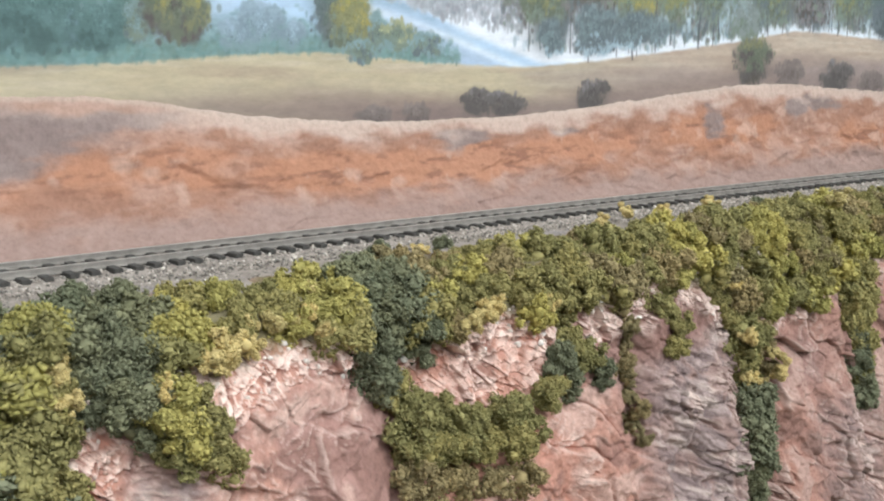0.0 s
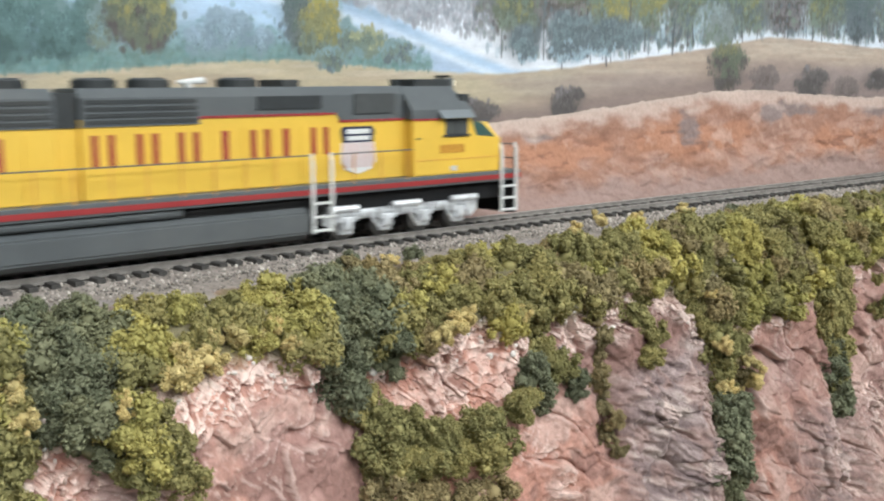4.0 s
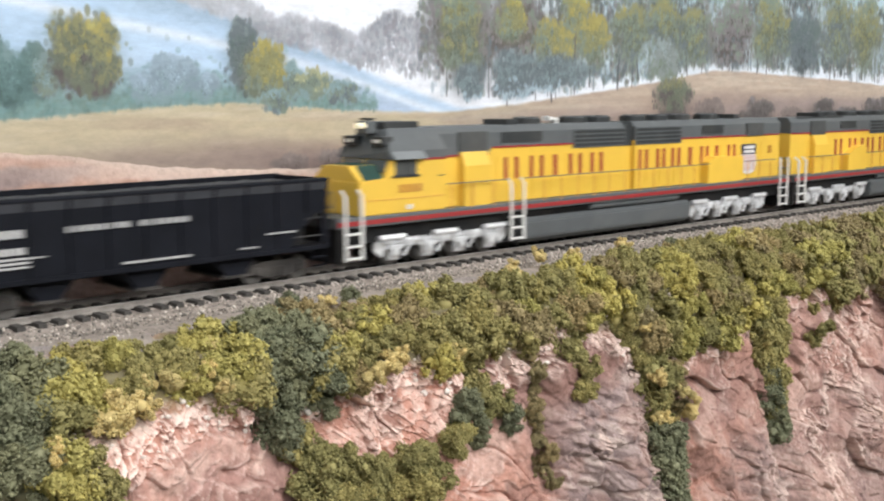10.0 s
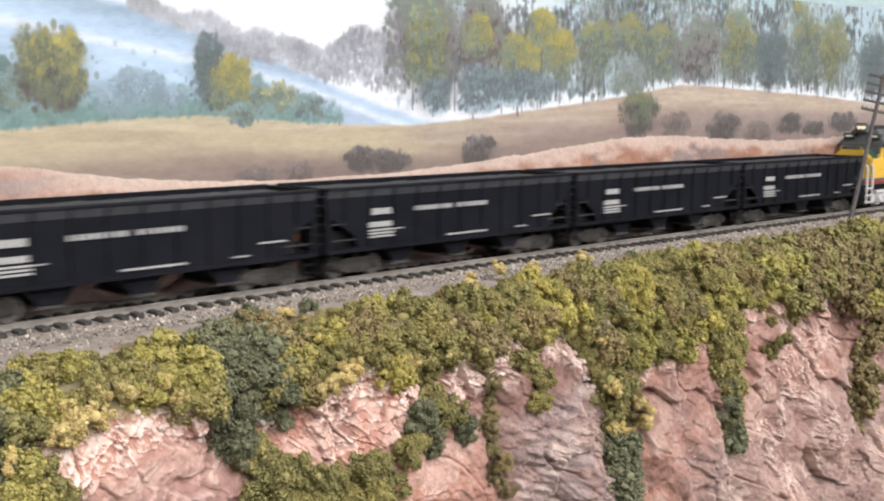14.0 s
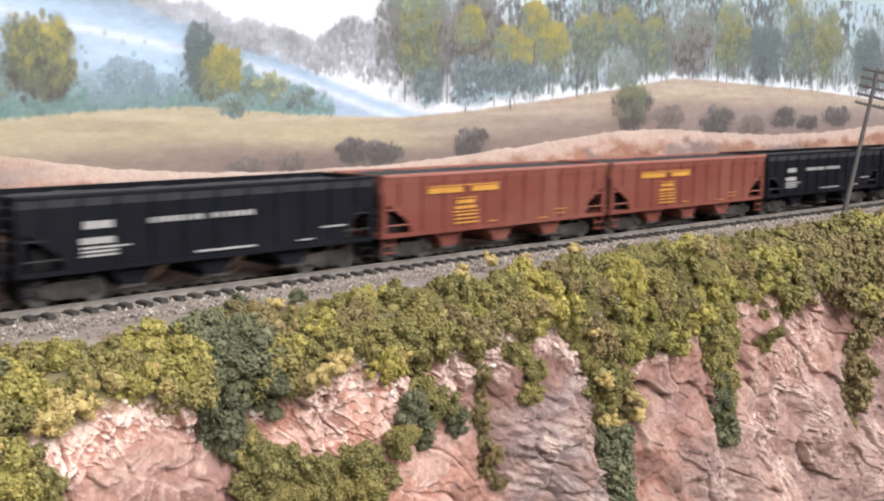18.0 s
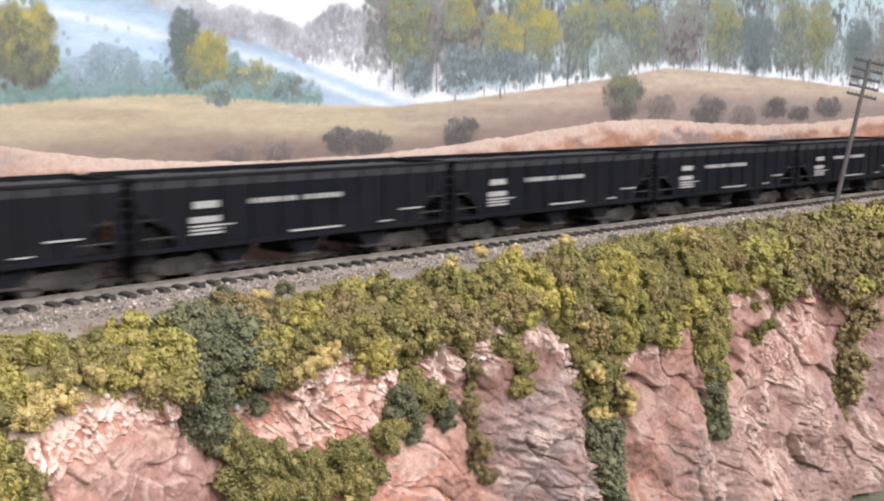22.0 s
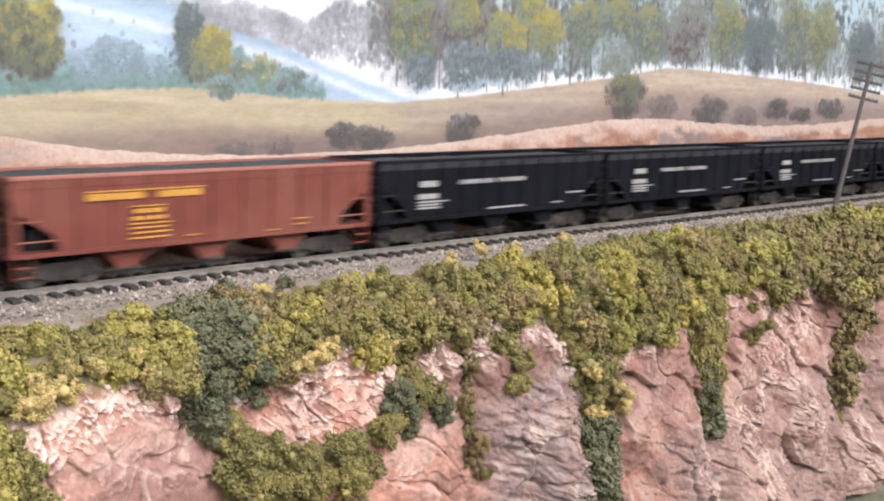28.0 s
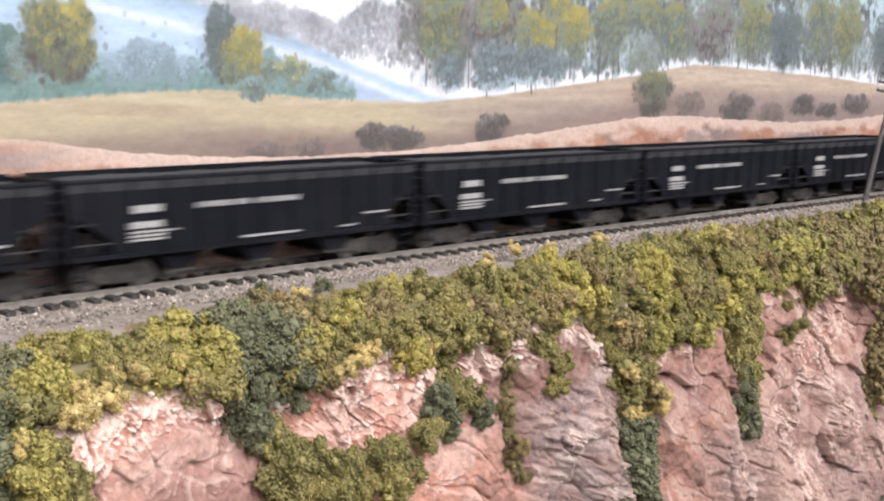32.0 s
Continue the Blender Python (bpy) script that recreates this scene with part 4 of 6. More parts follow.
# thicker paint: small raised dabs, one mesh for each painted tree, in the colour of the wash round them
for x0, x1, z0, z1, palette, trunk, name, label in TREES:
    verts, faces, tones = [], [], []
    for k in range(int(min(330, 24 + 1.3e6 * (x1 - x0) * (z1 - z0) / 4))):
        u, v = wr.normal(0, 0.36), wr.normal(0, 0.36)
        if u * u + v * v > 0.5:
            continue
        x, z = (x0 + x1) / 2 + u * (x1 - x0) / 2, (z0 + z1) / 2 + v * (z1 - z0) / 2
        i, j = int((x - xs[0]) / step), int((z - zs[0]) / step)
        if not (0 <= j < len(zs) and 0 <= i < len(xs)):
            continue
        if MURAL[j, i].mean() > 0.42:
            continue
        tone = np.clip(MURAL[j, i] * wr.uniform(0.84, 1.18), 0, 1)
        first, size, lift = len(verts), wr.uniform(0.0003, 0.0009), wr.uniform(0.00006, 0.0002)
        for c in range(7):
            a, r = 6.2832 * (c + 0.6 * wr.random()) / 7, wr.uniform(0.55, 1.1) * size
            verts.append((x + r * math.cos(a), float(wall_y(x + r * math.cos(a))) - lift, z + 1.3 * r * math.sin(a)))
            tones.append((*tone, 1))
        faces.append(list(range(first, first + 7)))
    me = bpy.data.meshes.new(name)
    me.from_pydata(verts, [], faces)
    me.update()
    layer = me.color_attributes.new("pigment", "FLOAT_COLOR", "POINT")
    layer.data.foreach_set("color", np.array(tones, np.float32).reshape(-1))
    me.materials.append(mat_mural)
    ob = new(name, me)
    ob.parent = backdrop
    ob["label"] = label
# ---- track ----
mat_rail = plain("weathered_rail", (0.30, 0.275, 0.25), 0.6, 0.2, wear=0.35, scale=200)
mat_railhead = plain("bright_railhead", (0.62, 0.61, 0.58), 0.35, 0.7, wear=0.2, scale=200)
mat_tie = plain("dark_tie", (0.066, 0.061, 0.056), 0.9, wear=0.4, scale=400, dust=(0.16, 0.145, 0.13), dust_amount=0.25)
mat_stone, nt, bsdf = shader("ballast_stone", 0.95, 0, 0.2)
geo = nt.nodes.new("ShaderNodeNewGeometry")
nt.links.new(ramp(nt, geo.outputs["Random Per Island"], [(0.0, (0.12, 0.112, 0.10)), (0.35, (0.28, 0.25, 0.222)), (0.75, (0.41, 0.36, 0.318)), (0.93, (0.54, 0.475, 0.42)), (1.0, (0.76, 0.70, 0.63))]), bsdf.inputs["Base Color"])

track = thing("railway_track", "weathered model railway track on dark ties in grey ballast", "railway track")
GAUGE = 0.0165


def rail_outline(c):
    h = 0.0025
    return [(c - 0.0011, -h), (c + 0.0011, -h), (c + 0.0011, -h + 0.0004), (c + 0.0003, -h + 0.0008), (c + 0.0003, -0.0009), (c + 0.0005, -0.0007), (c + 0.0005, -0.0001), (c + 0.0004, 0), (c - 0.0004, 0), (c - 0.0005, -0.0001), (c - 0.0005, -0.0007), (c - 0.0003, -0.0009), (c - 0.0003, -h + 0.0008), (c - 0.0011, -h + 0.0004)]


for side in (-1, 1):
    outline = rail_outline(side * (GAUGE / 2 + 0.0004))
    stations = np.concatenate([np.linspace(-6, -0.8, 30), np.linspace(-0.75, 1.0, 90), np.linspace(1.1, 6, 28)])
    verts = [(x, y + float(track_y(x)), z + float(track_z(x))) for x in stations for y, z in outline]
    n = len(outline)
    faces = [(k * n + c, k * n + (c + 1) % n, (k + 1) * n + (c + 1) % n, (k + 1) * n + c) for k in range(len(stations) - 1) for c in range(n)]
    me = mesh_of("rail", verts, faces, mat_rail)
    me.materials.append(mat_railhead)
    me.polygons.foreach_set("material_index", np.array([1 if k % n in (6, 7, 8) else 0 for k in range(len(faces))], np.int32))
    ob = new("rail", me)
    ob.parent = track
    ob["label"] = "weathered steel rail"

bm = bmesh.new()
box(bm, -0.0015, 0.0015, -0.0162, 0.0162, -0.0046, -0.0019, bevel=0.0003)
tie = part("tie", bm, mat_tie, track)
rng = np.random.default_rng(4)
PITCH = 0.0072
lie = lambda x, dy, dz, turn: pose(x, float(track_y(x)) + dy, float(track_z(x)) + dz, 0, 0, turn + 1.1)
tie.matrix_basis = lie(-0.36, 0, 0, 0)
for k in range(1, 136):
    again(tie, lie(-0.36 + k * PITCH + rng.normal(0, 0.0003), rng.normal(0, 0.0004), rng.normal(0, 0.0001), rng.normal(0, 1.0)))
bm = bmesh.new()
for x in np.r_[np.arange(-5.9, -0.37, PITCH * 2), np.arange(0.61, 5.9, PITCH * 2)]:
    y, z = float(track_y(x)), float(track_z(x))
    box(bm, x - 0.0014, x + 0.0014, y - 0.0150, y + 0.0150, z - 0.0050, z - 0.0025)
far_ties = part("far_ties", bm, mat_tie, track)
far_ties["kind"] = "stuff"

# ballast stones
def stones(count, rng, place, size):
    ico = bmesh.new()
    bmesh.ops.create_icosphere(ico, subdivisions=1, radius=1)
    unit = np.array([v.co[:] for v in ico.verts])
    tris = np.array([[v.index for v in f.verts] for f in ico.faces])
    ico.free()
    unit, tris = unit[:12] if len(unit) == 12 else unit, tris
    centres = place(count, rng)
    scale = rng.uniform(*size, (count, 1, 1)) * rng.uniform(0.6, 1.25, (count, 1, 3))
    jit = rng.uniform(0.7, 1.2, (count, len(unit), 1))
    verts = unit[None] * jit * scale
    a = rng.uniform(0, 6.283, count)
    ca, sa = np.cos(a)[:, None], np.sin(a)[:, None]
    verts = np.stack([verts[..., 0] * ca - verts[..., 1] * sa, verts[..., 0] * sa + verts[..., 1] * ca, verts[..., 2]], -1) + centres[:, None]
    faces = (tris[None] + (np.arange(count) * len(unit))[:, None, None]).reshape(-1, 3)
    return verts.reshape(-1, 3), faces


def tri_mesh(name, verts, faces, material, smooth=False):
    me = bpy.data.meshes.new(name)
    me.vertices.add(len(verts))
    me.vertices.foreach_set("co", verts.reshape(-1).astype(np.float32))
    me.loops.add(faces.size)
    me.loops.foreach_set("vertex_index", faces.reshape(-1).astype(np.int32))
    me.polygons.add(len(faces))
    me.polygons.foreach_set("loop_start", (np.arange(len(faces)) * 3).astype(np.int32))
    me.update(calc_edges=True)
    if smooth:
        me.polygons.foreach_set("use_smooth", np.full(len(faces), True))
    me.materials.append(material)
    return me


def ballast_place(count, rng):
    x = rng.uniform(-0.30, 0.62, count)
    y = np.clip(rng.normal(0, 1, count) * 0.011, -0.030, 0.018)
    y = np.where(rng.random(count) < 0.45, rng.uniform(-0.024, -0.009, count), y)
    z = np.where(y > -0.0155, -0.0033, -0.0033 - 0.0025 * np.clip((-y - 0.0155) / 0.0115, 0, 1))
    gap = ((x + 0.36) / 0.0072 + 0.5) % 1 - 0.5
    z = np.where((np.abs(gap) < 0.27) & (np.abs(y) < 0.0170), z - 0.0016, z)
    return np.stack([x, y + track_y(x), z + track_z(x) + rng.uniform(-0.0001, 0.0003, count)], -1)


def path_place(count, rng):
    x = rng.uniform(-0.30, 0.30, count)
    y = -0.022 - np.abs(rng.normal(0, 0.010, count))
    z = np.where(y > -0.027, -0.0032 - 0.0025 * np.clip((-y - 0.0155) / 0.0115, 0, 1), -0.0058)
    y = np.maximum(y, -0.040)
    return np.stack([x, y + track_y(x), z + track_z(x) * soft(-0.045, -0.030, y) + rng.uniform(0.0, 0.0004, count)], -1)


v, f = stones(17000, np.random.default_rng(8), ballast_place, (0.00035, 0.00085))
v2, f2 = stones(5000, np.random.default_rng(9), path_place, (0.00022, 0.0006))
v, f = np.concatenate([v, v2]), np.concatenate([f, f2 + len(v)])
ballast = new("ballast", tri_mesh("ballast", v, f, mat_stone))
tagged(ballast, "loose grey ballast stones along the track", "ballast", kind="stuff")

# pale shards of plaster along the broken edges
chip_rng = np.random.default_rng(12)
cx, cz = chip_rng.uniform(-0.24, 0.40, 60000), chip_rng.uniform(-0.10, -0.018, 60000)
keep = (chipped(cx, cz) > 0.72) & (chip_rng.random(60000) < 0.06)
cx, cz = cx[keep], cz[keep]
cs = 0.03 + (-cz - 0.0096) / 0.98
chip_y, chip_z, chip_w = surface(cx, cs)
chip_y = chip_y - rock_relief(cx, chip_z) * chip_w
mat_chip, nt, bsdf = shader("plaster_chip", 0.9, 0, 0.2)
geo = nt.nodes.new("ShaderNodeNewGeometry")
nt.links.new(ramp(nt, geo.outputs["Random Per Island"], [(0.0, (0.50, 0.33, 0.27)), (0.35, (0.66, 0.52, 0.46)), (0.7, (0.80, 0.71, 0.65)), (1.0, (0.88, 0.83, 0.78))]), bsdf.inputs["Base Color"])
v, f = stones(len(cx), chip_rng, lambda n, r: np.stack([cx, chip_y, chip_z], -1), (0.0003, 0.0014))
chips = new("plaster_chips", tri_mesh("plaster_chips", v, f, mat_chip))
tagged(chips, "pale plaster shards on the broken rock edges", "rock chips", kind="stuff")
# ---- rolling stock materials ----
mat_yellow = plain("armour_yellow", (0.80, 0.515, 0.066), 0.42, wear=0.06, scale=60, dust_amount=0.06)
mat_grey = plain("harbour_grey", (0.105, 0.115, 0.12), 0.5, wear=0.12, scale=90, dust_amount=0.10)
mat_dark = plain("grille_dark", (0.030, 0.034, 0.036), 0.55, wear=0.25, scale=200, dust_amount=0.1)
mat_shade = plain("pale_shade_grey", (0.19, 0.21, 0.222), 0.5, wear=0.12, scale=120)
mat_screen = plain("screen_grey", (0.066, 0.070, 0.070), 0.6, wear=0.2, scale=220, dust_amount=0.1)
mat_rung = plain("worn_steel_rung", (0.060, 0.060, 0.064), 0.5, 0.2, wear=0.3, scale=300)
mat_truck = plain("dusty_truck_frame", (0.040, 0.037, 0.035), 0.7, wear=0.5, scale=260, dust=(0.22, 0.20, 0.18), dust_amount=0.45, specular=0.3)
mat_red = plain("signal_red", (0.33, 0.030, 0.032), 0.45, wear=0.1, scale=100, dust_amount=0.05)
mat_silver = plain("silver_truck", (0.78, 0.79, 0.81), 0.32, 0.30, wear=0.28, scale=260, dust_amount=0.12)
mat_white = plain("white_print", (0.74, 0.74, 0.72), 0.6, wear=0.06, scale=150, dust_amount=0.08)
mat_navy = plain("navy_print", (0.015, 0.022, 0.06), 0.5, wear=0.1)
mat_pink = plain("faded_red_stripe", (0.62, 0.36, 0.36), 0.5, wear=0.1)
mat_green = plain("antiglare_green", (0.012, 0.055, 0.045), 0.5, wear=0.1)
mat_number = plain("number_print", (0.52, 0.24, 0.03), 0.5, wear=0.1)
mat_black = plain("black_underframe", (0.008, 0.008, 0.009), 0.65, wear=0.3, scale=180, dust_amount=0.06, specular=0.3)
mat_car_black = plain("black_hopper_paint", (0.0055, 0.0066, 0.0110), 0.6, wear=0.25, scale=130, dust=(0.06, 0.06, 0.075), dust_amount=0.10, specular=0.17)
# flared panels: base colour lightened for the light they catch, plus dust film
mat_flare = plain("lit_dusty_panel", (0.052, 0.055, 0.064), 0.6, wear=0.3, scale=160, dust=(0.10, 0.10, 0.11), dust_amount=0.25, specular=0.3)
mat_letter = plain("worn_white_print", (0.44, 0.44, 0.44), 0.6, wear=0.2, scale=500, dust_amount=0.1)
mat_car_red = plain("oxide_red_paint", (0.190, 0.048, 0.034), 0.6, wear=0.14, scale=110, dust=(0.42, 0.22, 0.16), dust_amount=0.25)
# red flare: oxide paint lightened as if the tilt caught light, plus dust
mat_red_flare = plain("lit_dusty_oxide_panel", (0.270, 0.085, 0.066), 0.6, wear=0.12, scale=110, dust=(0.46, 0.27, 0.21), dust_amount=0.3)
# paler oxide for the red cars' top chord and grab irons
mat_pale_chord = plain("pale_oxide_rim", (0.36, 0.14, 0.11), 0.55, wear=0.2, scale=200, dust_amount=0.1)
mat_gold = plain("gold_print", (0.72, 0.37, 0.075), 0.5, wear=0.15)
mat_wheel = plain("worn_wheel", (0.05, 0.043, 0.040), 0.5, 0.3, wear=0.3, scale=300, dust_amount=0.25)
mat_tread = plain("worn_wheel_tread", (0.17, 0.165, 0.16), 0.45, 0.6, wear=0.15)
mat_glass, nt, bsdf = shader("cab_glass", 0.06)
bsdf.inputs["Base Color"].default_value = (0.085, 0.090, 0.088, 1)
mat_lamp, nt, bsdf = shader("headlamp", 0.3)
bsdf.inputs["Base Color"].default_value = (0.9, 0.85, 0.7, 1)
bsdf.inputs["Emission Color"].default_value = (1.0, 0.85, 0.55, 1)
bsdf.inputs["Emission Strength"].default_value = 0.7
mat_coal, nt, bsdf = shader("coal_load", 0.6, 0, 0.4)
nt.links.new(ramp(nt, noise_node(nt, 700, 4, 0.7), [(0.3, (0.016, 0.017, 0.020)), (0.7, (0.085, 0.090, 0.100))]), bsdf.inputs["Base Color"])
bumped(nt, bsdf, noise_node(nt, 800, 4, 0.75), 0.9, 0.0012)


def wheel_bm(r, side):
    bm = bmesh.new()
    disc(bm, 0, 0, 0, r, 0.0026, 22)
    disc(bm, 0, -side * 0.0014, 0, r + 0.0006, 0.0007, 22)
    disc(bm, 0, side * 0.0016, 0, r * 0.70, 0.0005, 18)
    disc(bm, 0, side * 0.0020, 0, r * 0.28, 0.0010, 12)
    return bm


def wheels_for(parent, owner, xs, r, y=0.0079):
    for x in xs:
        for side in (-1, 1):
            w = part("wheel", wheel_bm(r, side), mat_wheel, parent)
            w.matrix_basis = pose(x, side * y, r)
            bm = bmesh.new()
            disc(bm, 0, side * 0.00165, 0, r * 0.985, 0.0004, 22)
            disc(bm, 0, side * 0.00172, 0, r * 0.82, 0.0003, 22)
            part("tread", bm, mat_tread, w, "worn steel rim of the wheel")


# ---- hopper car ----
HALF = 0.0770
SILL = 0.0120


def hopper_car(paint, print_mat, black):
    label = "black open hopper car filled with coal, white lettering bars" if black else "oxide-red open hopper car filled with coal, gold lettering bars"
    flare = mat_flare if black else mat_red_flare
    car = thing("hopper_car", label, "hopper car", "cars of the coal train")
    # side sheets, cut away at the ends over the trucks
    for side in (-1, 1):
        y = side * 0.0170
        bm = bmesh.new()
        outline = [(-HALF, 0.0390), (HALF, 0.0390), (HALF, 0.0265), (0.0738, 0.0265), (0.0628, 0.0192), (0.0606, 0.0142), (0.0606, SILL), (-0.0606, SILL), (-0.0606, 0.0142), (-0.0628, 0.0192), (-0.0738, 0.0265), (-HALF, 0.0265)]
        prism(bm, outline, y - 0.0004, y + 0.0004)
        part("side_sheet", bm, paint, car)
        bm = bmesh.new()
        prism_x(bm, [(side * 0.0164, 0.0386), (side * 0.0189, 0.0386), (side * 0.0189, 0.0393), (side * 0.0185, 0.0399), (side * 0.0164, 0.0399)], -HALF - 0.0006, HALF + 0.0006)
        part("top_chord", bm, paint if black else mat_pale_chord, car)
        bm = bmesh.new()
        box(bm, -HALF, HALF, y - side * 0.0003, y + side * 0.0009, SILL, SILL + 0.0016)
        part("side_sill", bm, paint, car)
        for k in range(11):
            x = -0.0677 + k * 0.01354
            low = SILL + 0.0016 if abs(x) < 0.060 else 0.0265
            bm = bmesh.new()
            prism_x(bm, [(y + side * 0.0003, low), (y + side * 0.0011, low), (y + side * 0.0011, 0.0350), (y + side * 0.0017, 0.0386), (y + side * 0.0003, 0.0386)], x - 0.0005, x + 0.0005)
            part("side_post", bm, paint, car)
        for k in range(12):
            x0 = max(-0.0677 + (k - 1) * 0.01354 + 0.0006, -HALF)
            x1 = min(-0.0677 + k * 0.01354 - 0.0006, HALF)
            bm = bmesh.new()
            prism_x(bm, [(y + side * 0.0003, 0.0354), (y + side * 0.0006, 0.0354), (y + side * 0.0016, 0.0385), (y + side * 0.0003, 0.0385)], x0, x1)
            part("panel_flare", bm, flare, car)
    # slope sheets, floor and chutes
    bm = bmesh.new()
    prism(bm, [(-0.0760, 0.0360), (-0.0760, 0.0318), (-0.0500, SILL + 0.0008), (0.0500, SILL + 0.0008), (0.0760, 0.0318), (0.0760, 0.0360)], -0.0165, 0.0165)
    part("slope_sheet", bm, paint, car)
    for x in (-0.0335, 0.0010, 0.0372):
        bm = bmesh.new()
        prism(bm, [(x - 0.0105, SILL + 0.0010), (x + 0.0105, SILL + 0.0010), (x + 0.0046, 0.0062), (x + 0.0046, 0.0048), (x - 0.0046, 0.0048), (x - 0.0046, 0.0062)], -0.0138, 0.0138)
        chute = part("hopper_chute", bm, paint, car)
        bm = boxed(x - 0.0054, x + 0.0054, -0.0144, 0.0144, 0.0043, 0.0052)
        part("chute_gate", bm, mat_truck, chute)
    bm = boxed(-0.0775, 0.0775, -0.0030, 0.0030, 0.0092, 0.0124)
    part("centre_sill", bm, mat_black, car)
    # ends
    for end in (-1, 1):
        bm = boxed(end * (HALF - 0.0006), end * (HALF + 0.0006), -0.0170, 0.0170, 0.0312, 0.0396)
        part("end_sheet", bm, paint, car)
        part("bolster", boxed(end * 0.0520, end * 0.0700, -0.0120, 0.0120, 0.0110, 0.0210), mat_black, car)
        bm = boxed(end * 0.0540, end * (HALF + 0.0010), -0.0172, 0.0172, SILL, SILL + 0.0016)
        part("end_platform", bm, paint, car)
        for side in (-1, 1):
            bm = boxed(end * (HALF - 0.0022), end * HALF, side * 0.0160, side * 0.0176, SILL + 0.0016, 0.0316)
            part("corner_post", bm, paint, car)
            for z, inner in ((0.0243, 0.0668), (0.0174, 0.0608)):
                bm = bmesh.new()
                rod(bm, (end * (HALF - 0.0015), side * 0.0172, z), (end * inner, side * 0.0172, z), 0.0003, 5)
                part("grab_iron", bm, mat_rung if black else mat_pale_chord, car)
            for z in (0.0050, 0.0085):
                bm = boxed(end * (HALF - 0.0070), end * (HALF - 0.0004), side * 0.0160, side * 0.0174, z, z + 0.0006)
                part("sill_step", bm, paint, car)
            bm = bmesh.new()
            for u in (0.0070, 0.0008):
                rod(bm, (end * (HALF - u), side * 0.0168, 0.0050), (end * (HALF - u), side * 0.0168, SILL + 0.0004), 0.0003, 5)
            part("step_hanger", bm, paint, car)
        for z in (0.0165, 0.0205, 0.0245, 0.0285, 0.0325, 0.0362):
            bm = bmesh.new()
            rod(bm, (end * (HALF + 0.0016), -0.0168, z), (end * (HALF + 0.0016), -0.0090, z), 0.00036, 5)
            part("rung", bm, mat_rung, car)
        bm = bmesh.new()
        for y in (-0.0168, -0.0090):
            rod(bm, (end * (HALF + 0.0014), y, 0.0128), (end * (HALF + 0.0014), y, 0.0393), 0.0003, 5)
        part("ladder_rail", bm, paint, car)
        bm = bmesh.new()
        box(bm, end * HALF, end * 0.0798, -0.0013, 0.0013, 0.0090, 0.0115)
        box(bm, end * 0.0780, end * 0.0798, -0.0022, 0.0018, 0.0083, 0.0119, bevel=0.0004)
        part("coupler", bm, mat_black, car)
    bm = bmesh.new()
    disc(bm, -HALF - 0.0022, 0.004, 0.0280, 0.0034, 0.0006, 16, "x")
    part("brake_wheel", bm, mat_wheel, car)
    # coal, almost level, a little under the rim
    xs, ys = np.linspace(-0.0760, 0.0760, 96), np.linspace(-0.0163, 0.0163, 26)
    gx, gy = np.meshgrid(xs, ys)
    edge = np.clip((0.0163 - np.abs(gy)) / 0.006, 0, 1) ** 0.7 * np.clip((0.0760 - np.abs(gx)) / 0.012, 0, 1) ** 0.7
    rim = 0.0374 if black else 0.0384
    z = rim + (0.0004 + 0.0012 * fbm(gx * 40, gy * 60, 2, 90)) * edge + (fbm(gx * 420, gy * 420, 3, 91) - 0.5) * 0.0012
    load = sheet("coal_load", np.stack([gx, gy, z], -1), mat_coal)
    load.parent = car
    load["label"] = "dark blue-grey coal, nearly level"
    # lettering as plain bars, on both sides
    for side in (-1, 1):
        def bar(x0, x1, z0, z1):
            yy = side * 0.01832
            u0, u1 = (x0, x1) if side < 0 else (-x1, -x0)
            return part("lettering", boxed(u0, u1, side * 0.0170, yy, z0, z1), print_mat, car)
        if black:
            for k in range(16):
                if k != 8:
                    bar(-0.0284 + k * 0.00289, -0.0284 + k * 0.00289 + (0.0019 if k % 5 else 0.0014), 0.0277, 0.0296)
            for x0, x1 in ((-0.0535, -0.0500), (-0.0495, -0.0464), (-0.0458, -0.0428)):
                bar(x0, x1, 0.0273, 0.0299)
            for x0, x1 in ((-0.0548, -0.0510), (-0.0504, -0.0468), (-0.0462, -0.0424)):
                bar(x0, x1, 0.0219, 0.0241)
            bar(-0.0548, -0.0415, 0.0202, 0.0209)
            bar(-0.0415, -0.0360, 0.0203, 0.0207)
            bar(-0.0548, -0.0412, 0.0188, 0.0195)
            bar(-0.0548, -0.0412, 0.0174, 0.0181)
            bar(-0.0093, 0.0166, 0.0150, 0.0157)
            bar(0.0370, 0.0447, 0.0153, 0.0158)
            bar(0.0491, 0.0620, 0.0197, 0.0203)
        else:
            for x0, x1, n in ((-0.0508, -0.0285, 8), (-0.0228, -0.0050, 7)):
                for k in range(n):
                    w = (x1 - x0) / n
                    bar(x0 + k * w, x0 + (k + 0.8) * w, 0.0303, 0.0327)
            bar(-0.0508, -0.0045, 0.0332, 0.0336)
            bar(-0.0335, -0.0205, 0.0273, 0.0276)
            for k in range(4):
                bar(-0.0325 + k * 0.0030, -0.0325 + k * 0.0030 + 0.0022, 0.0249, 0.0265)
                bar(-0.0335 + k * 0.0035, -0.0335 + k * 0.0035 + 0.0026, 0.0224, 0.0237)
            bar(-0.0345, -0.0180, 0.0209, 0.0213)
            bar(-0.0340, -0.0190, 0.0193, 0.0198)
            bar(-0.0340, -0.0190, 0.0175, 0.0180)
            bar(-0.0345, -0.0188, 0.0156, 0.0161)
            bar(0.0370, 0.0448, 0.0179, 0.0182)
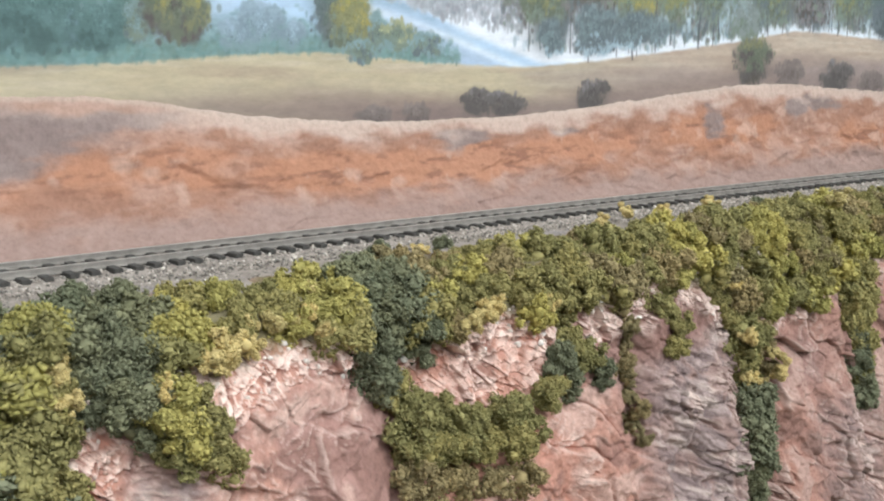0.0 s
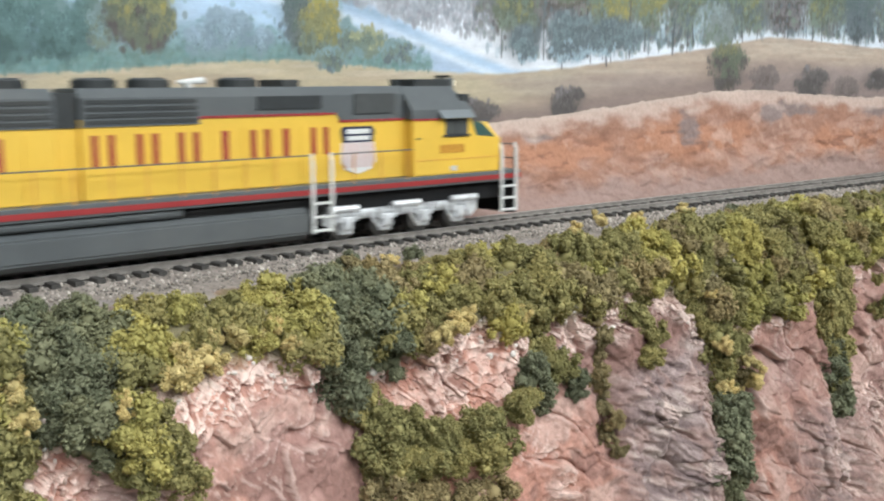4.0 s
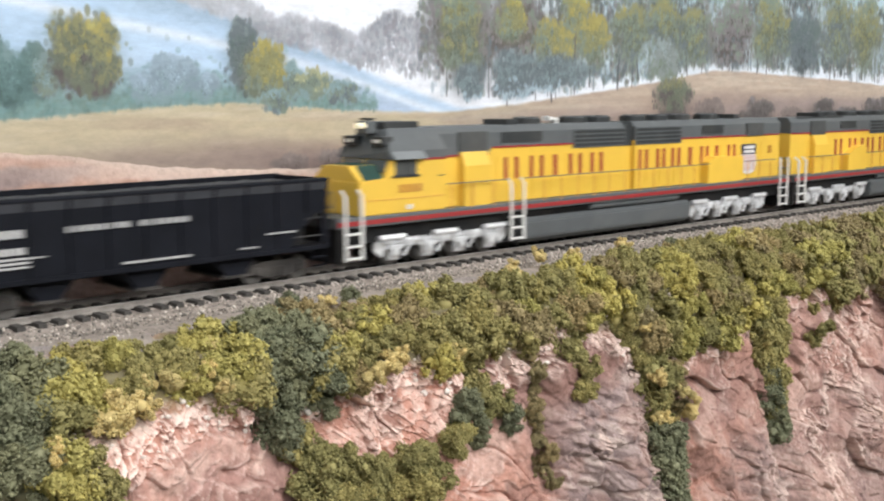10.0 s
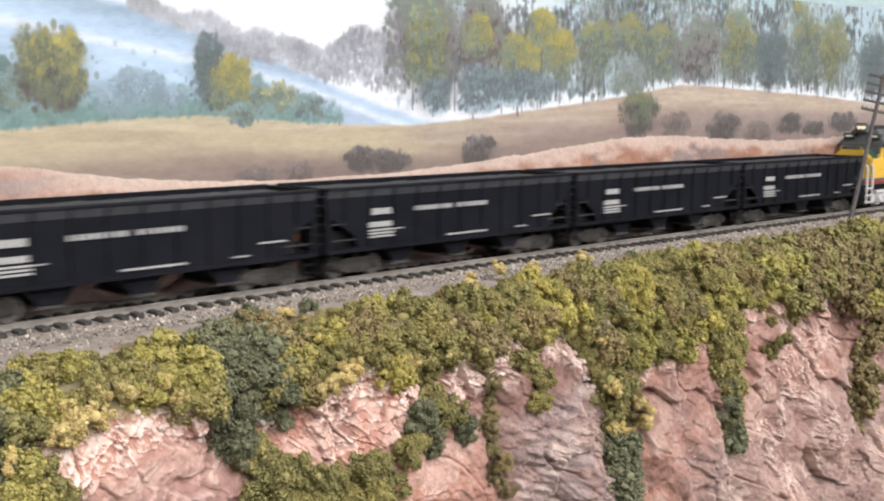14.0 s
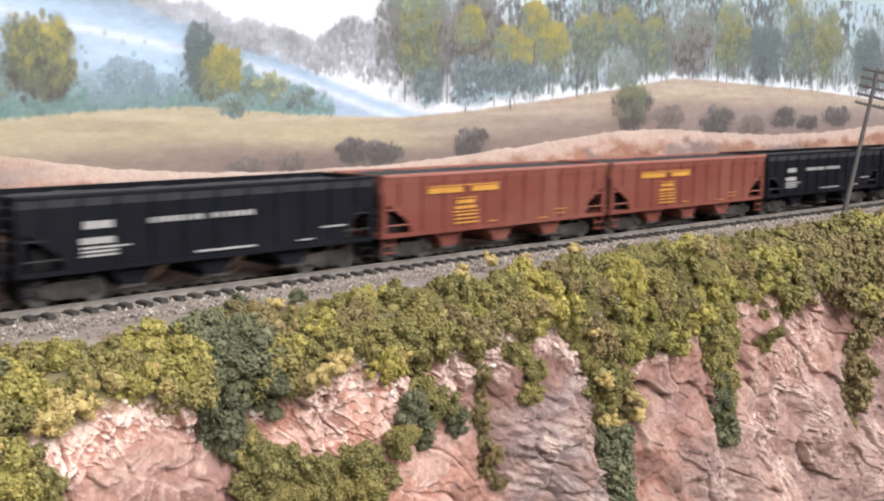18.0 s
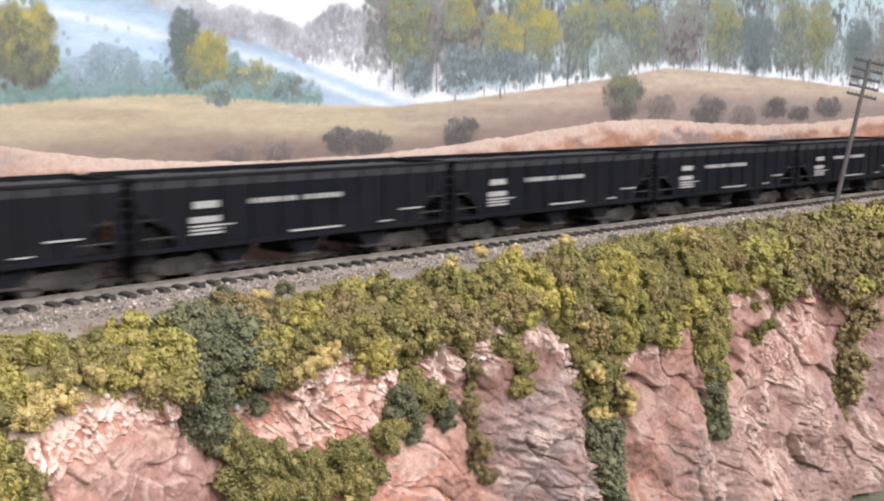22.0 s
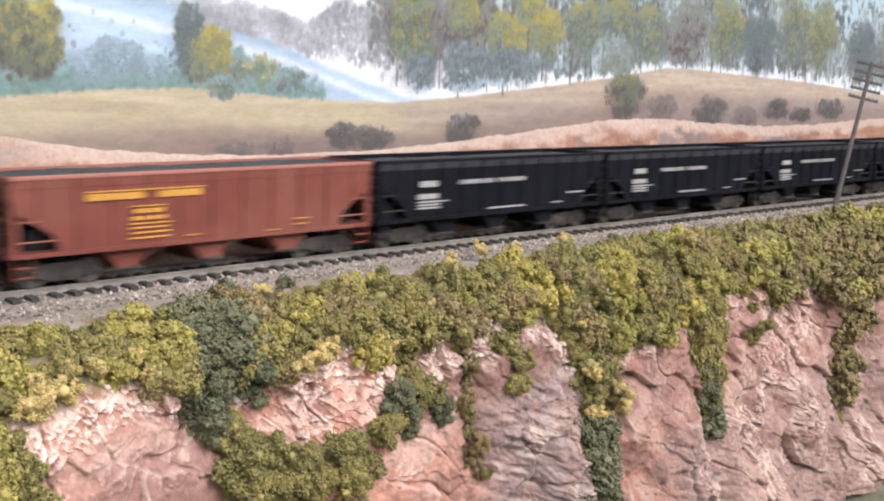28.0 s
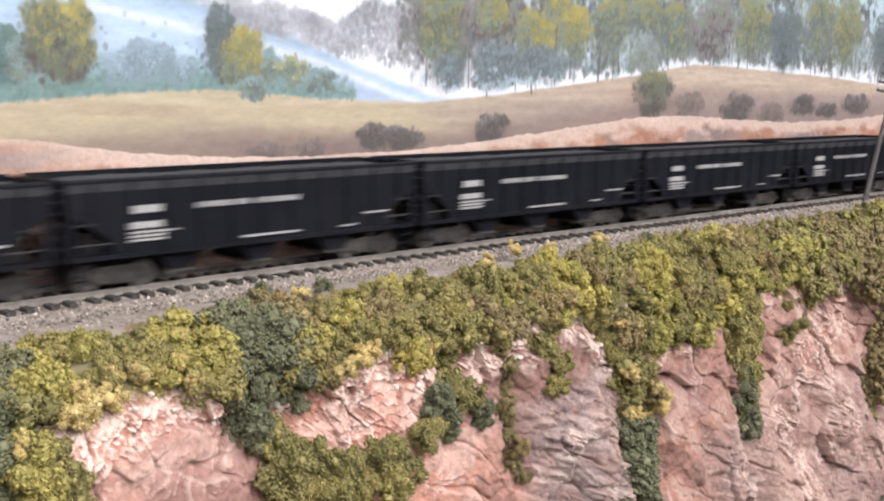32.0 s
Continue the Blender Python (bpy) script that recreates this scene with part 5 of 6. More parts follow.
            bar(0.0370, 0.0440, 0.0157, 0.0160)
            bar(0.0240, 0.0300, 0.0142, 0.0145)
            bar(-0.0115, -0.0060, 0.0151, 0.0154)
    # trucks
    for x in (-0.0572, 0.0572):
        bm = bmesh.new()
        for side in (-1, 1):
            prism(bm, [(x - 0.0135, 0.0062), (x - 0.0120, 0.0076), (x - 0.0060, 0.0086), (x + 0.0060, 0.0086), (x + 0.0120, 0.0076), (x + 0.0135, 0.0062), (x + 0.0132, 0.0040), (x + 0.0090, 0.0036), (x + 0.0042, 0.0022), (x - 0.0042, 0.0022), (x - 0.0090, 0.0036), (x - 0.0132, 0.0040)], side * 0.0106, side * 0.0120)
            for off in (-0.0102, 0.0102):
                box(bm, x + off - 0.0014, x + off + 0.0014, side * 0.0112, side * 0.0132, 0.0040, 0.0066, bevel=0.0003)
            for off in (-0.0014, 0.0014):
                disc(bm, x + off, side * 0.0121, 0.0046, 0.0011, 0.0034, 8, "z")
        box(bm, x - 0.0016, x + 0.0016, -0.011, 0.011, 0.0050, 0.0100)
        truck = part("truck", bm, mat_truck, car)
        wheels_for(truck, car, (x - 0.0102, x + 0.0102), 0.0048)
    return car


# ---- six-thousand horsepower diesel locomotive, full-width cab at +x ----
def locomotive():
    loco = thing("diesel_locomotive", "yellow and grey model diesel locomotive with silver trucks", "locomotive", "locomotives of the train")
    P = lambda name, bm, mat, label="": part(name, bm, mat, loco, label)
    # frame
    P("underframe", boxed(-0.169, 0.169, -0.0130, 0.0130, 0.0110, 0.0182), mat_black)
    P("deck", boxed(-0.1720, 0.1720, -0.0170, 0.0170, 0.0182, 0.0226, bevel=0.0003), mat_grey)
    for side in (-1, 1):
        P("sill_stripe", boxed(-0.1718, 0.1718, side * 0.0168, side * 0.0174, 0.0192, 0.0210), mat_red, "red stripe along the sill")
    for end in (-1, 1):
        bm = bmesh.new()
        prism_x(bm, [(-0.0160, 0.0184), (0.0160, 0.0184), (0.0150, 0.0040), (-0.0150, 0.0040)], end * 0.1680, end * 0.1715)
        P("pilot", bm, mat_black)
        bm = bmesh.new()
        box(bm, end * 0.1700, end * 0.1752, -0.0013, 0.0013, 0.0095, 0.0120)
        box(bm, end * 0.1730, end * 0.1752, -0.0022, 0.0018, 0.0088, 0.0124, bevel=0.0004)
        P("coupler", bm, mat_black)
    # hood
    def hood_run(x0, x1):
        bm = bmesh.new()
        box(bm, x0, x1, -0.0112, 0.0112, 0.0226, 0.0482, bevel=0.0004)
        P("hood", bm, mat_yellow)
        bm = bmesh.new()
        prism_x(bm, [(-0.0113, 0.0482), (-0.0113, 0.0548), (-0.0085, 0.0580), (0.0085, 0.0580), (0.0113, 0.0548), (0.0113, 0.0482)], x0, x1)
        P("hood_roof", bm, mat_grey)
    hood_run(-0.1688, -0.0257)
    hood_run(-0.0178, 0.1140)
    P("hood_joint", boxed(-0.0257, -0.0178, -0.0090, 0.0090, 0.0226, 0.0456), mat_yellow)
    P("joint_top", boxed(-0.0257, -0.0178, -0.0094, 0.0094, 0.0456, 0.0566), mat_dark)
    for side in (-1, 1):
        for x0, x1, z in ((-0.1685, -0.0665, 0.0476), (0.0235, 0.0795, 0.0476), (0.0815, 0.1140, 0.0447)):
            P("hood_stripe", boxed(x0, x1, side * 0.0112, side * 0.0116, z, z + 0.0008), mat_red)
        bm = bmesh.new()
        prism(bm, [(0.0798, 0.0484), (0.0818, 0.0455), (0.1140, 0.0455), (0.1140, 0.0484)], side * 0.0110, side * 0.0115)
        P("hood_side_panel", bm, mat_grey)
        for x0, x1 in ((-0.0665, -0.0260), (-0.0175, 0.0235)):
            g = P("radiator_grille", boxed(x0, x1, side * 0.0112, side * 0.0117, 0.0458, 0.0550), mat_grey)
            for z in (0.0466, 0.0487, 0.0508, 0.0530):
                part("louvre", boxed(x0 + 0.001, x1 - 0.001, side * 0.0116, side * 0.0120, z, z + 0.0013), mat_dark, g)
        for x0, x1, z0, z1 in ((-0.1070, -0.0865, 0.0502, 0.0548), (0.0465, 0.0735, 0.0502, 0.0548)):
            P("intake_screen", boxed(x0, x1, side * 0.0113, side * 0.0119, z0, z1), mat_dark)
        # filter bulge near the end of the hood
        for x0, x1 in ((-0.1449, -0.1280),) if side < 0 else ((0.0840, 0.1005),):
            bm = bmesh.new()
            prism_x(bm, [(side * 0.0110, 0.0226), (side * 0.0150, 0.0226), (side * 0.0150, 0.0405), (side * 0.0128, 0.0466), (side * 0.0110, 0.0466)], x0, x1)
            P("filter_box", bm, mat_yellow)
            P("filter_screen", boxed(x0 - 0.0005, x1 + 0.0005, side * 0.0110, side * 0.0122, 0.0466, 0.0555), mat_screen)
        bm = boxed(*((0.0885, 0.1075) if side < 0 else (-0.1490, -0.1310)), side * 0.0110, side * 0.0122, 0.0478, 0.0552)
        P("filter_screen", bm, mat_screen)
        # walkway cabinet
        bm = bmesh.new()
        c = -0.0791 if side < 0 else -0.0859
        prism(bm, [(c - 0.0253, 0.0226), (c, 0.0226), (c, 0.0372), (c - 0.0030, 0.0386), (c - 0.0120, 0.0380), (c - 0.0253, 0.0330)] if side < 0 else [(c - 0.0350, 0.0226), (c, 0.0226), (c, 0.0345), (c - 0.0060, 0.0374), (c - 0.0350, 0.0365)], side * 0.0112, side * 0.0166)
        P("walkway_cabinet", bm, mat_yellow)
        # door seams
        for x in (-0.148, -0.1395, -0.106, -0.0605, -0.048, -0.036, -0.026, 0.004, 0.016, 0.028, 0.040, 0.052, 0.064, 0.076, 0.0875):
            P("door_batten", boxed(x, x + 0.0005, side * 0.0112, side * 0.0115, 0.0240, 0.0440), mat_yellow)
    # cab and nose
    bm = bmesh.new()
    prism(bm, [(0.1130, 0.0226), (0.1130, 0.0450), (0.1440, 0.0450), (0.1472, 0.0376), (0.1605, 0.0366), (0.1605, 0.0226)], -0.0166, 0.0166)
    bmesh.ops.bevel(bm, geom=[e for e in bm.edges], offset=0.0004, segments=2, affect="EDGES")
    cab = P("cab", bm, mat_yellow)
    # nose hump with anti-glare flanks
    bm = bmesh.new()
    prism_x(bm, [(-0.0160, 0.0364), (-0.0085, 0.0428), (0.0085, 0.0428), (0.0160, 0.0364)], 0.1450, 0.1600)
    part("nose_top", bm, mat_yellow, cab)
    for side in (-1, 1):
        bm = bmesh.new()
        quad = [(0.1462, side * 0.0156, 0.0368), (0.1575, side * 0.0156, 0.0368), (0.1565, side * 0.0090, 0.0424), (0.1455, side * 0.0090, 0.0424)]
        lift = Vector((0, side * 0.0003, 0.0004))
        low, high = [bm.verts.new(q) for q in quad], [bm.verts.new(Vector(q) + lift) for q in quad]
        bm.faces.new(low)
        bm.faces.new(high)
        for k in range(4):
            bm.faces.new((low[k], low[(k + 1) % 4], high[(k + 1) % 4], high[k]))
        bmesh.ops.recalc_face_normals(bm, faces=bm.faces)
        part("antiglare_panel", bm, mat_green, cab, "dark green anti-glare panel on the nose")
    part("antiglare_top", boxed(0.1455, 0.1560, -0.0082, 0.0082, 0.0427, 0.0431), mat_green, cab)
    bm = bmesh.new()
    v = [[(x, y, z) for y, z in ((-0.0167, 0.0452), (-0.0167, 0.0486), (-0.0092, 0.0578), (0.0092, 0.0578), (0.0167, 0.0486), (0.0167, 0.0452))] for x in (0.1125, 0.1395, 0.1450)]
    v[2] = [(0.1446 if z < 0.05 else 0.1405, y, z if z < 0.055 else 0.0566) for x, y, z in v[2]]
    rings = [[bm.verts.new(p) for p in ring] for ring in v]
    for a, b in zip(rings, rings[1:]):
        for k in range(6):
            bm.faces.new((a[k], a[(k + 1) % 6], b[(k + 1) % 6], b[k]))
    bm.faces.new(rings[0])
    bm.faces.new(rings[-1][::-1])
    bmesh.ops.recalc_face_normals(bm, faces=bm.faces)
    part("cab_roof", bm, mat_grey, cab)
    for y in (-0.0095, 0.0095):
        part("number_board", boxed(0.1405, 0.1456, y - 0.0042, y + 0.0042, 0.0508, 0.0546, bevel=0.0003), mat_dark, cab)
        part("number_bar", boxed(0.1455, 0.1458, y - 0.0025, y + 0.0025, 0.0519, 0.0534), mat_white, cab)
    for y0, y1 in ((-0.0150, -0.0008), (0.0008, 0.0150)):
        bm = bmesh.new()
        prism(bm, [(0.1441, 0.0446), (0.1462, 0.0398), (0.1469, 0.0401), (0.1448, 0.0449)], y0, y1)
        part("windscreen", bm, mat_glass, cab, "dark cab windscreen")
    for side in (-1, 1):
        part("side_window", boxed(0.1298, 0.1418, side * 0.0160, side * 0.0169, 0.0385, 0.0448, bevel=0.0003), mat_glass, cab, "dark sliding cab window")
        part("window_frame", boxed(0.1285, 0.1430, side * 0.0160, side * 0.0172, 0.0377, 0.0385), mat_dark, cab)
        bm = bmesh.new()
        prism_x(bm, [(side * 0.0164, 0.0488), (side * 0.0196, 0.0452), (side * 0.0192, 0.0450), (side * 0.0164, 0.0478)], 0.1262, 0.1440)
        part("sun_shade", bm, mat_shade, cab)
        part("window_post", boxed(0.1352, 0.1358, side * 0.0166, side * 0.0172, 0.0385, 0.0448), mat_dark, cab)
        part("cab_stripe", boxed(0.1130, 0.1262, side * 0.0164, side * 0.0169, 0.0444, 0.0452), mat_red, cab)
        for k in range(4):
            part("number_bar", boxed(0.1270 + k * 0.0034, 0.1296 + k * 0.0034, side * 0.0160, side * 0.0168, 0.0312, 0.0346), mat_number, cab)
        part("cab_seam", boxed(0.1140, 0.1600, side * 0.0164, side * 0.0168, 0.0286, 0.0289), mat_gold, cab)
        part("builder_plate", boxed(0.1326, 0.1356, side * 0.0164, side * 0.0169, 0.0240, 0.0260), mat_silver, cab)
        part("door_hinge", boxed(0.1142, 0.1172, side * 0.0164, side * 0.0169, 0.0372, 0.0376), mat_dark, cab)
    bm = bmesh.new()
    box(bm, 0.1400, 0.1410, -0.0075, 0.0015, 0.0612, 0.0621)
    rod(bm, (0.1405, -0.003, 0.0570), (0.1405, -0.003, 0.0614), 0.0006, 6)
    P("aerial", bm, mat_dark)
    # headlamps, beacon, horn, roof fans
    for y in (-0.0017, 0.0017):
        bm = bmesh.new()
        disc(bm, 0.1466, y, 0.0590, 0.0012, 0.0014, 12, "x")
        P("headlamp", bm, mat_lamp, "lit warm headlamp")
    P("lamp_housing", boxed(0.1405, 0.1460, -0.0036, 0.0036, 0.0556, 0.0610, bevel=0.0004), mat_grey)
    bm = bmesh.new()
    disc(bm, 0.1180, 0, 0.0590, 0.0016, 0.0024, 12, "z")
    P("beacon", bm, mat_dark)
    bm = bmesh.new()
    rod(bm, (0.0220, 0.0, 0.0598), (0.0320, 0.0, 0.0604), 0.0006, 8, 0.0013)
    rod(bm, (0.0240, 0.002, 0.0598), (0.0320, 0.002, 0.0604), 0.0006, 8, 0.0012)
    box(bm, 0.0250, 0.0270, -0.0010, 0.0030, 0.0578, 0.0598)
    P("horn", bm, mat_white, "pale air horn on the roof")
    for x0, x1 in ((-0.1290, -0.1225), (0.0590, 0.0665), (0.1210, 0.1400)):
        P("roof_box", boxed(x0, x1, -0.0080, 0.0080, 0.0574, 0.0606, bevel=0.0004), mat_dark)
    for x in (-0.1060, -0.0790, -0.0580, -0.0380, -0.0080, 0.0110, 0.0450):
        bm = bmesh.new()
        disc(bm, x, 0, 0.0592, 0.0072, 0.0026, 24, "z")
        fan = P("roof_fan", bm, mat_dark)
        bm = bmesh.new()
        disc(bm, x, 0, 0.0606, 0.0064, 0.0006, 20, "z")
        for k in range(3):
            a = k * 1.0472
            rod(bm, (x - 0.0062 * math.cos(a), -0.0062 * math.sin(a), 0.0611), (x + 0.0062 * math.cos(a), 0.0062 * math.sin(a), 0.0611), 0.0003, 4)
        part("fan_grille", bm, mat_grey, fan)
    P("roof_walk", boxed(-0.158, -0.100, -0.0095, -0.0085, 0.0572, 0.0580), mat_dark)
    # lettering bars and emblem
    for side in (-1, 1):
        def stroke(u0, u1, z0, z1, mat=mat_red, lift=0.0116, name="lettering"):
            return P(name, boxed(u0, u1, side * 0.0112, side * lift, z0, z1), mat)
        # one pair of thin bars for each character, a single bar for a narrow one
        first = (-0.1133, -0.0942, -0.0779, -0.0690, -0.0515) if side < 0 else (-0.0717, -0.0543, -0.0383, -0.0261, -0.0098)
        second = (-0.0146, 0.0006, 0.0155, 0.0315, 0.0434, 0.0562, 0.0688) if side < 0 else (0.0293, 0.0446, 0.0582, 0.0734, 0.0852, 0.0993, 0.1125)
        for k, u in enumerate(first + second):
            w = 0.0093 if k < 5 else 0.0077
            if side > 0:
                u = -u - w if k not in (2, 8, 10) else -u - 0.0037
            if k in (2, 8, 10):
                stroke(u + 0.0005, u + 0.0030, 0.0332, 0.0432)
            else:
                stroke(u, u + 0.0021, 0.0332, 0.0432)
                stroke(u + w - 0.0021, u + w, 0.0332, 0.0432)
        shield_x = 0.0900 if side < 0 else -0.1343
        if side > 0:
            for u in (-0.1595, -0.1574):
                stroke(u, u + 0.0015, 0.0370, 0.0416, mat_number, name="number_bar")
        bm = bmesh.new()
        top = [(shield_x - 0.0078, 0.0416), (shield_x - 0.0066, 0.0430), (shield_x + 0.0066, 0.0430), (shield_x + 0.0078, 0.0416), (shield_x + 0.0070, 0.0370), (shield_x - 0.0070, 0.0370)]
        prism(bm, top, side * 0.0112, side * 0.0118)
        emblem = P("emblem", bm, mat_navy, "dark blue and white shield emblem as plain shapes")
        part("emblem_bar", boxed(shield_x - 0.0055, shield_x + 0.0055, side * 0.0116, side * 0.0120, 0.0402, 0.0420), mat_white, emblem)
        part("emblem_bar", boxed(shield_x - 0.0055, shield_x + 0.0055, side * 0.0116, side * 0.0120, 0.0378, 0.0394), mat_white, emblem)
        bm = bmesh.new()
        prism(bm, [(shield_x - 0.0075, 0.0370), (shield_x + 0.0075, 0.0370), (shield_x + 0.0080, 0.0300), (shield_x + 0.0062, 0.0268), (shield_x, 0.0250), (shield_x - 0.0062, 0.0268), (shield_x - 0.0080, 0.0300)], side * 0.0112, side * 0.0117)
        lower = part("emblem_field", bm, mat_white, emblem)
        for k in range(5):
            u = shield_x - 0.0062 + k * 0.0031
            part("emblem_stripe", boxed(u - 0.0006, u + 0.0006, side * 0.0116, side * 0.0119, 0.0275, 0.0368), mat_pink, emblem)
    # handrails and ladders
    for side in (-1, 1):
        y = side * 0.0168
        bm = bmesh.new()
        for x0, x1 in ((-0.1560, -0.1044), (-0.0790, 0.0640), (0.0740, 0.1125)) if side < 0 else ((-0.1560, -0.1210), (-0.0855, 0.0640), (0.0740, 0.1125)):
            rod(bm, (x0, y, 0.0334), (x1, y, 0.0334), 0.00028, 5)
        P("handrail", bm, mat_grey)
        for x in list(np.arange(-0.1500, -0.106 if side < 0 else -0.122, 0.0122)) + list(np.arange(-0.0720, 0.0600, 0.0122)) + [0.0840, 0.0970, 0.1100]:
            bm = bmesh.new()
            rod(bm, (x, y, 0.0220), (x, y, 0.0335), 0.00032, 5)
            P("stanchion", bm, mat_gold)
        for xc in (-0.1645, 0.0690, 0.1645):
            bm = bmesh.new()
            for off in (-0.0042, 0.0042):
                yy = side * 0.0176
                box(bm, xc + off - 0.0006, xc + off + 0.0006, yy - 0.0004, yy + 0.0004, 0.0050, 0.0315)
                rod(bm, (xc + off, yy, 0.0312), (xc + off - 0.0022 * (1 if xc < 0 else -0.4), side * 0.0160, 0.0338), 0.0006, 6)
            for z in (0.0055, 0.0105, 0.0155):
                box(bm, xc - 0.0042, xc + 0.0042, side * 0.0160, side * 0.0184, z, z + 0.0007)
            P("ladder", bm, mat_white, "white step ladder with grab rails")
    for end in (-1, 1):
        for y in (-0.0135, -0.004, 0.004, 0.0135):
            bm = bmesh.new()
            rod(bm, (end * 0.1718, y, 0.0205), (end * 0.1718, y, 0.0330), 0.0003, 5)
            P("end_post", bm, mat_grey)
        for z in (0.0270, 0.0330):
            for y0, y1 in ((-0.0135, -0.004), (0.004, 0.0135)):
                bm = bmesh.new()
                rod(bm, (end * 0.1718, y0, z), (end * 0.1718, y1, z), 0.00028, 5)
                P("end_rail", bm, mat_grey)
    # tank and trucks
    bm = bmesh.new()
    prism_x(bm, [(-0.0120, 0.0024), (-0.0158, 0.0050), (-0.0164, 0.0126), (-0.0140, 0.0144), (0.0140, 0.0144), (0.0164, 0.0126), (0.0158, 0.0050), (0.0120, 0.0024)], -0.0705, 0.0645)
    bmesh.ops.bevel(bm, geom=[e for e in bm.edges], offset=0.0006, segments=2, affect="EDGES")
    P("fuel_tank", bm, mat_grey, "dark grey fuel tank under the frame")
    for side in (-1, 1):
        bm = bmesh.new()
        rod(bm, (-0.060, side * 0.0138, 0.0168), (0.014, side * 0.0138, 0.0168), 0.0018, 12)
        P("air_tank", bm, mat_grey)
        P("skirt_pipe", boxed(0.016, 0.068, side * 0.0136, side * 0.0142, 0.0160, 0.0172), mat_black)
    for xc in (-0.1118, 0.1112):
        for side in (-1, 1):
            bm = bmesh.new()
            axles = [xc - 0.0285, xc - 0.0095, xc + 0.0095, xc + 0.0285]
            outline = [(xc - 0.0385, 0.0118), (xc + 0.0385, 0.0118), (xc + 0.0390, 0.0070), (xc + 0.0350, 0.0040)]
            for a in axles[::-1]:
                outline += [(a + 0.0048, 0.0080), (a + 0.0030, 0.0062), (a + 0.0028, 0.0026), (a - 0.0028, 0.0026), (a - 0.0030, 0.0062), (a - 0.0048, 0.0080)]
            outline += [(xc - 0.0350, 0.0040), (xc - 0.0390, 0.0070)]
            prism(bm, outline, side * 0.0112, side * 0.0130)
            for a in axles:
                box(bm, a - 0.0022, a + 0.0022, side * 0.0126, side * 0.0150, 0.0044, 0.0092, bevel=0.0005)
                disc(bm, a, side * 0.0150, 0.0066, 0.0015, 0.0008, 10)
                for off in (-0.0034, 0.0034):
                    disc(bm, a + off, side * 0.0136, 0.0094, 0.0011, 0.0040, 8, "z")
            for a in (xc - 0.019, xc, xc + 0.019):
                box(bm, a - 0.0034, a + 0.0034, side * 0.0126, side * 0.0141, 0.0086, 0.0116, bevel=0.0006)
                rod(bm, (a, side * 0.0142, 0.0106), (a + 0.0052, side * 0.0142, 0.0040), 0.0006, 6)
            for u0, u1 in ((xc - 0.0375, xc - 0.0235), (xc - 0.0070, xc + 0.0070), (xc + 0.0235, xc + 0.0375)):
                rod(bm, (u0, side * 0.0142, 0.0124), (u1, side * 0.0142, 0.0124), 0.0013, 8)
            frame_part = P("truck_frame", bm, mat_silver, "silver four-axle truck side frame")
            part("brake_pipe", boxed(xc - 0.0370, xc + 0.0370, side * 0.0140, side * 0.0145, 0.0100, 0.0104), mat_silver, frame_part)
        truck = P("truck", boxed(xc - 0.034, xc + 0.034, -0.0060, 0.0060, 0.0050, 0.0120), mat_black)
        wheels_for(truck, loco, (xc - 0.0285, xc - 0.0095, xc + 0.0095, xc + 0.0285), 0.0055)
    return loco


loco_a = locomotive()
loco_b = copy_thing(loco_a, pose(-0.3504, 0, 0, 0, 0, 180))
tagged(loco_a, "yellow and grey model diesel locomotive leading the train, cab forward")
tagged(loco_b, "yellow and grey model diesel locomotive running backwards before the hopper cars")
car_black = hopper_car(mat_car_black, mat_letter, True)
car_red = hopper_car(mat_car_red, mat_gold, False)
CAR_PITCH = 0.1596
CARS = []
for k in range(1, 23):
    red = k in (5, 6, 16)
    first = car_red if red else car_black
    used = any(c is first for c, _ in CARS)
    CARS.append((copy_thing(first, Matrix()) if used else first, -0.5685 - k * CAR_PITCH))
# ---- foam bushes on the rim and in the gullies ----
FOAM = {
    "olive": foam("olive_foam", [(0.0, (0.262, 0.236, 0.102)), (0.5, (0.330, 0.295, 0.126)), (1.0, (0.405, 0.358, 0.155))]),
    "lime": foam("yellow_green_foam", [(0.0, (0.365, 0.328, 0.112)), (0.5, (0.450, 0.400, 0.140)), (1.0, (0.540, 0.474, 0.172))]),
    "dark": foam("dark_green_foam", [(0.0, (0.165, 0.172, 0.108)), (0.5, (0.213, 0.220, 0.140)), (1.0, (0.270, 0.275, 0.178))]),
    "straw": foam("straw_foam", [(0.0, (0.58, 0.46, 0.21)), (0.5, (0.68, 0.545, 0.25)), (1.0, (0.78, 0.64, 0.32))]),
    "brown": foam("brown_green_foam", [(0.0, (0.255, 0.207, 0.112)), (0.5, (0.325, 0.264, 0.140)), (1.0, (0.410, 0.332, 0.175))]),
}
LABELS = {
    "olive": "olive-green crumbled foam bush on the cliff rim",
    "lime": "yellow-green crumbled foam bush on the cliff rim",
    "dark": "dark grey-green foam bush clinging to the cliff",
    "straw": "straw-yellow foam bush among the green ones",
    "brown": "brownish withered foam bush hanging on the rock",
}


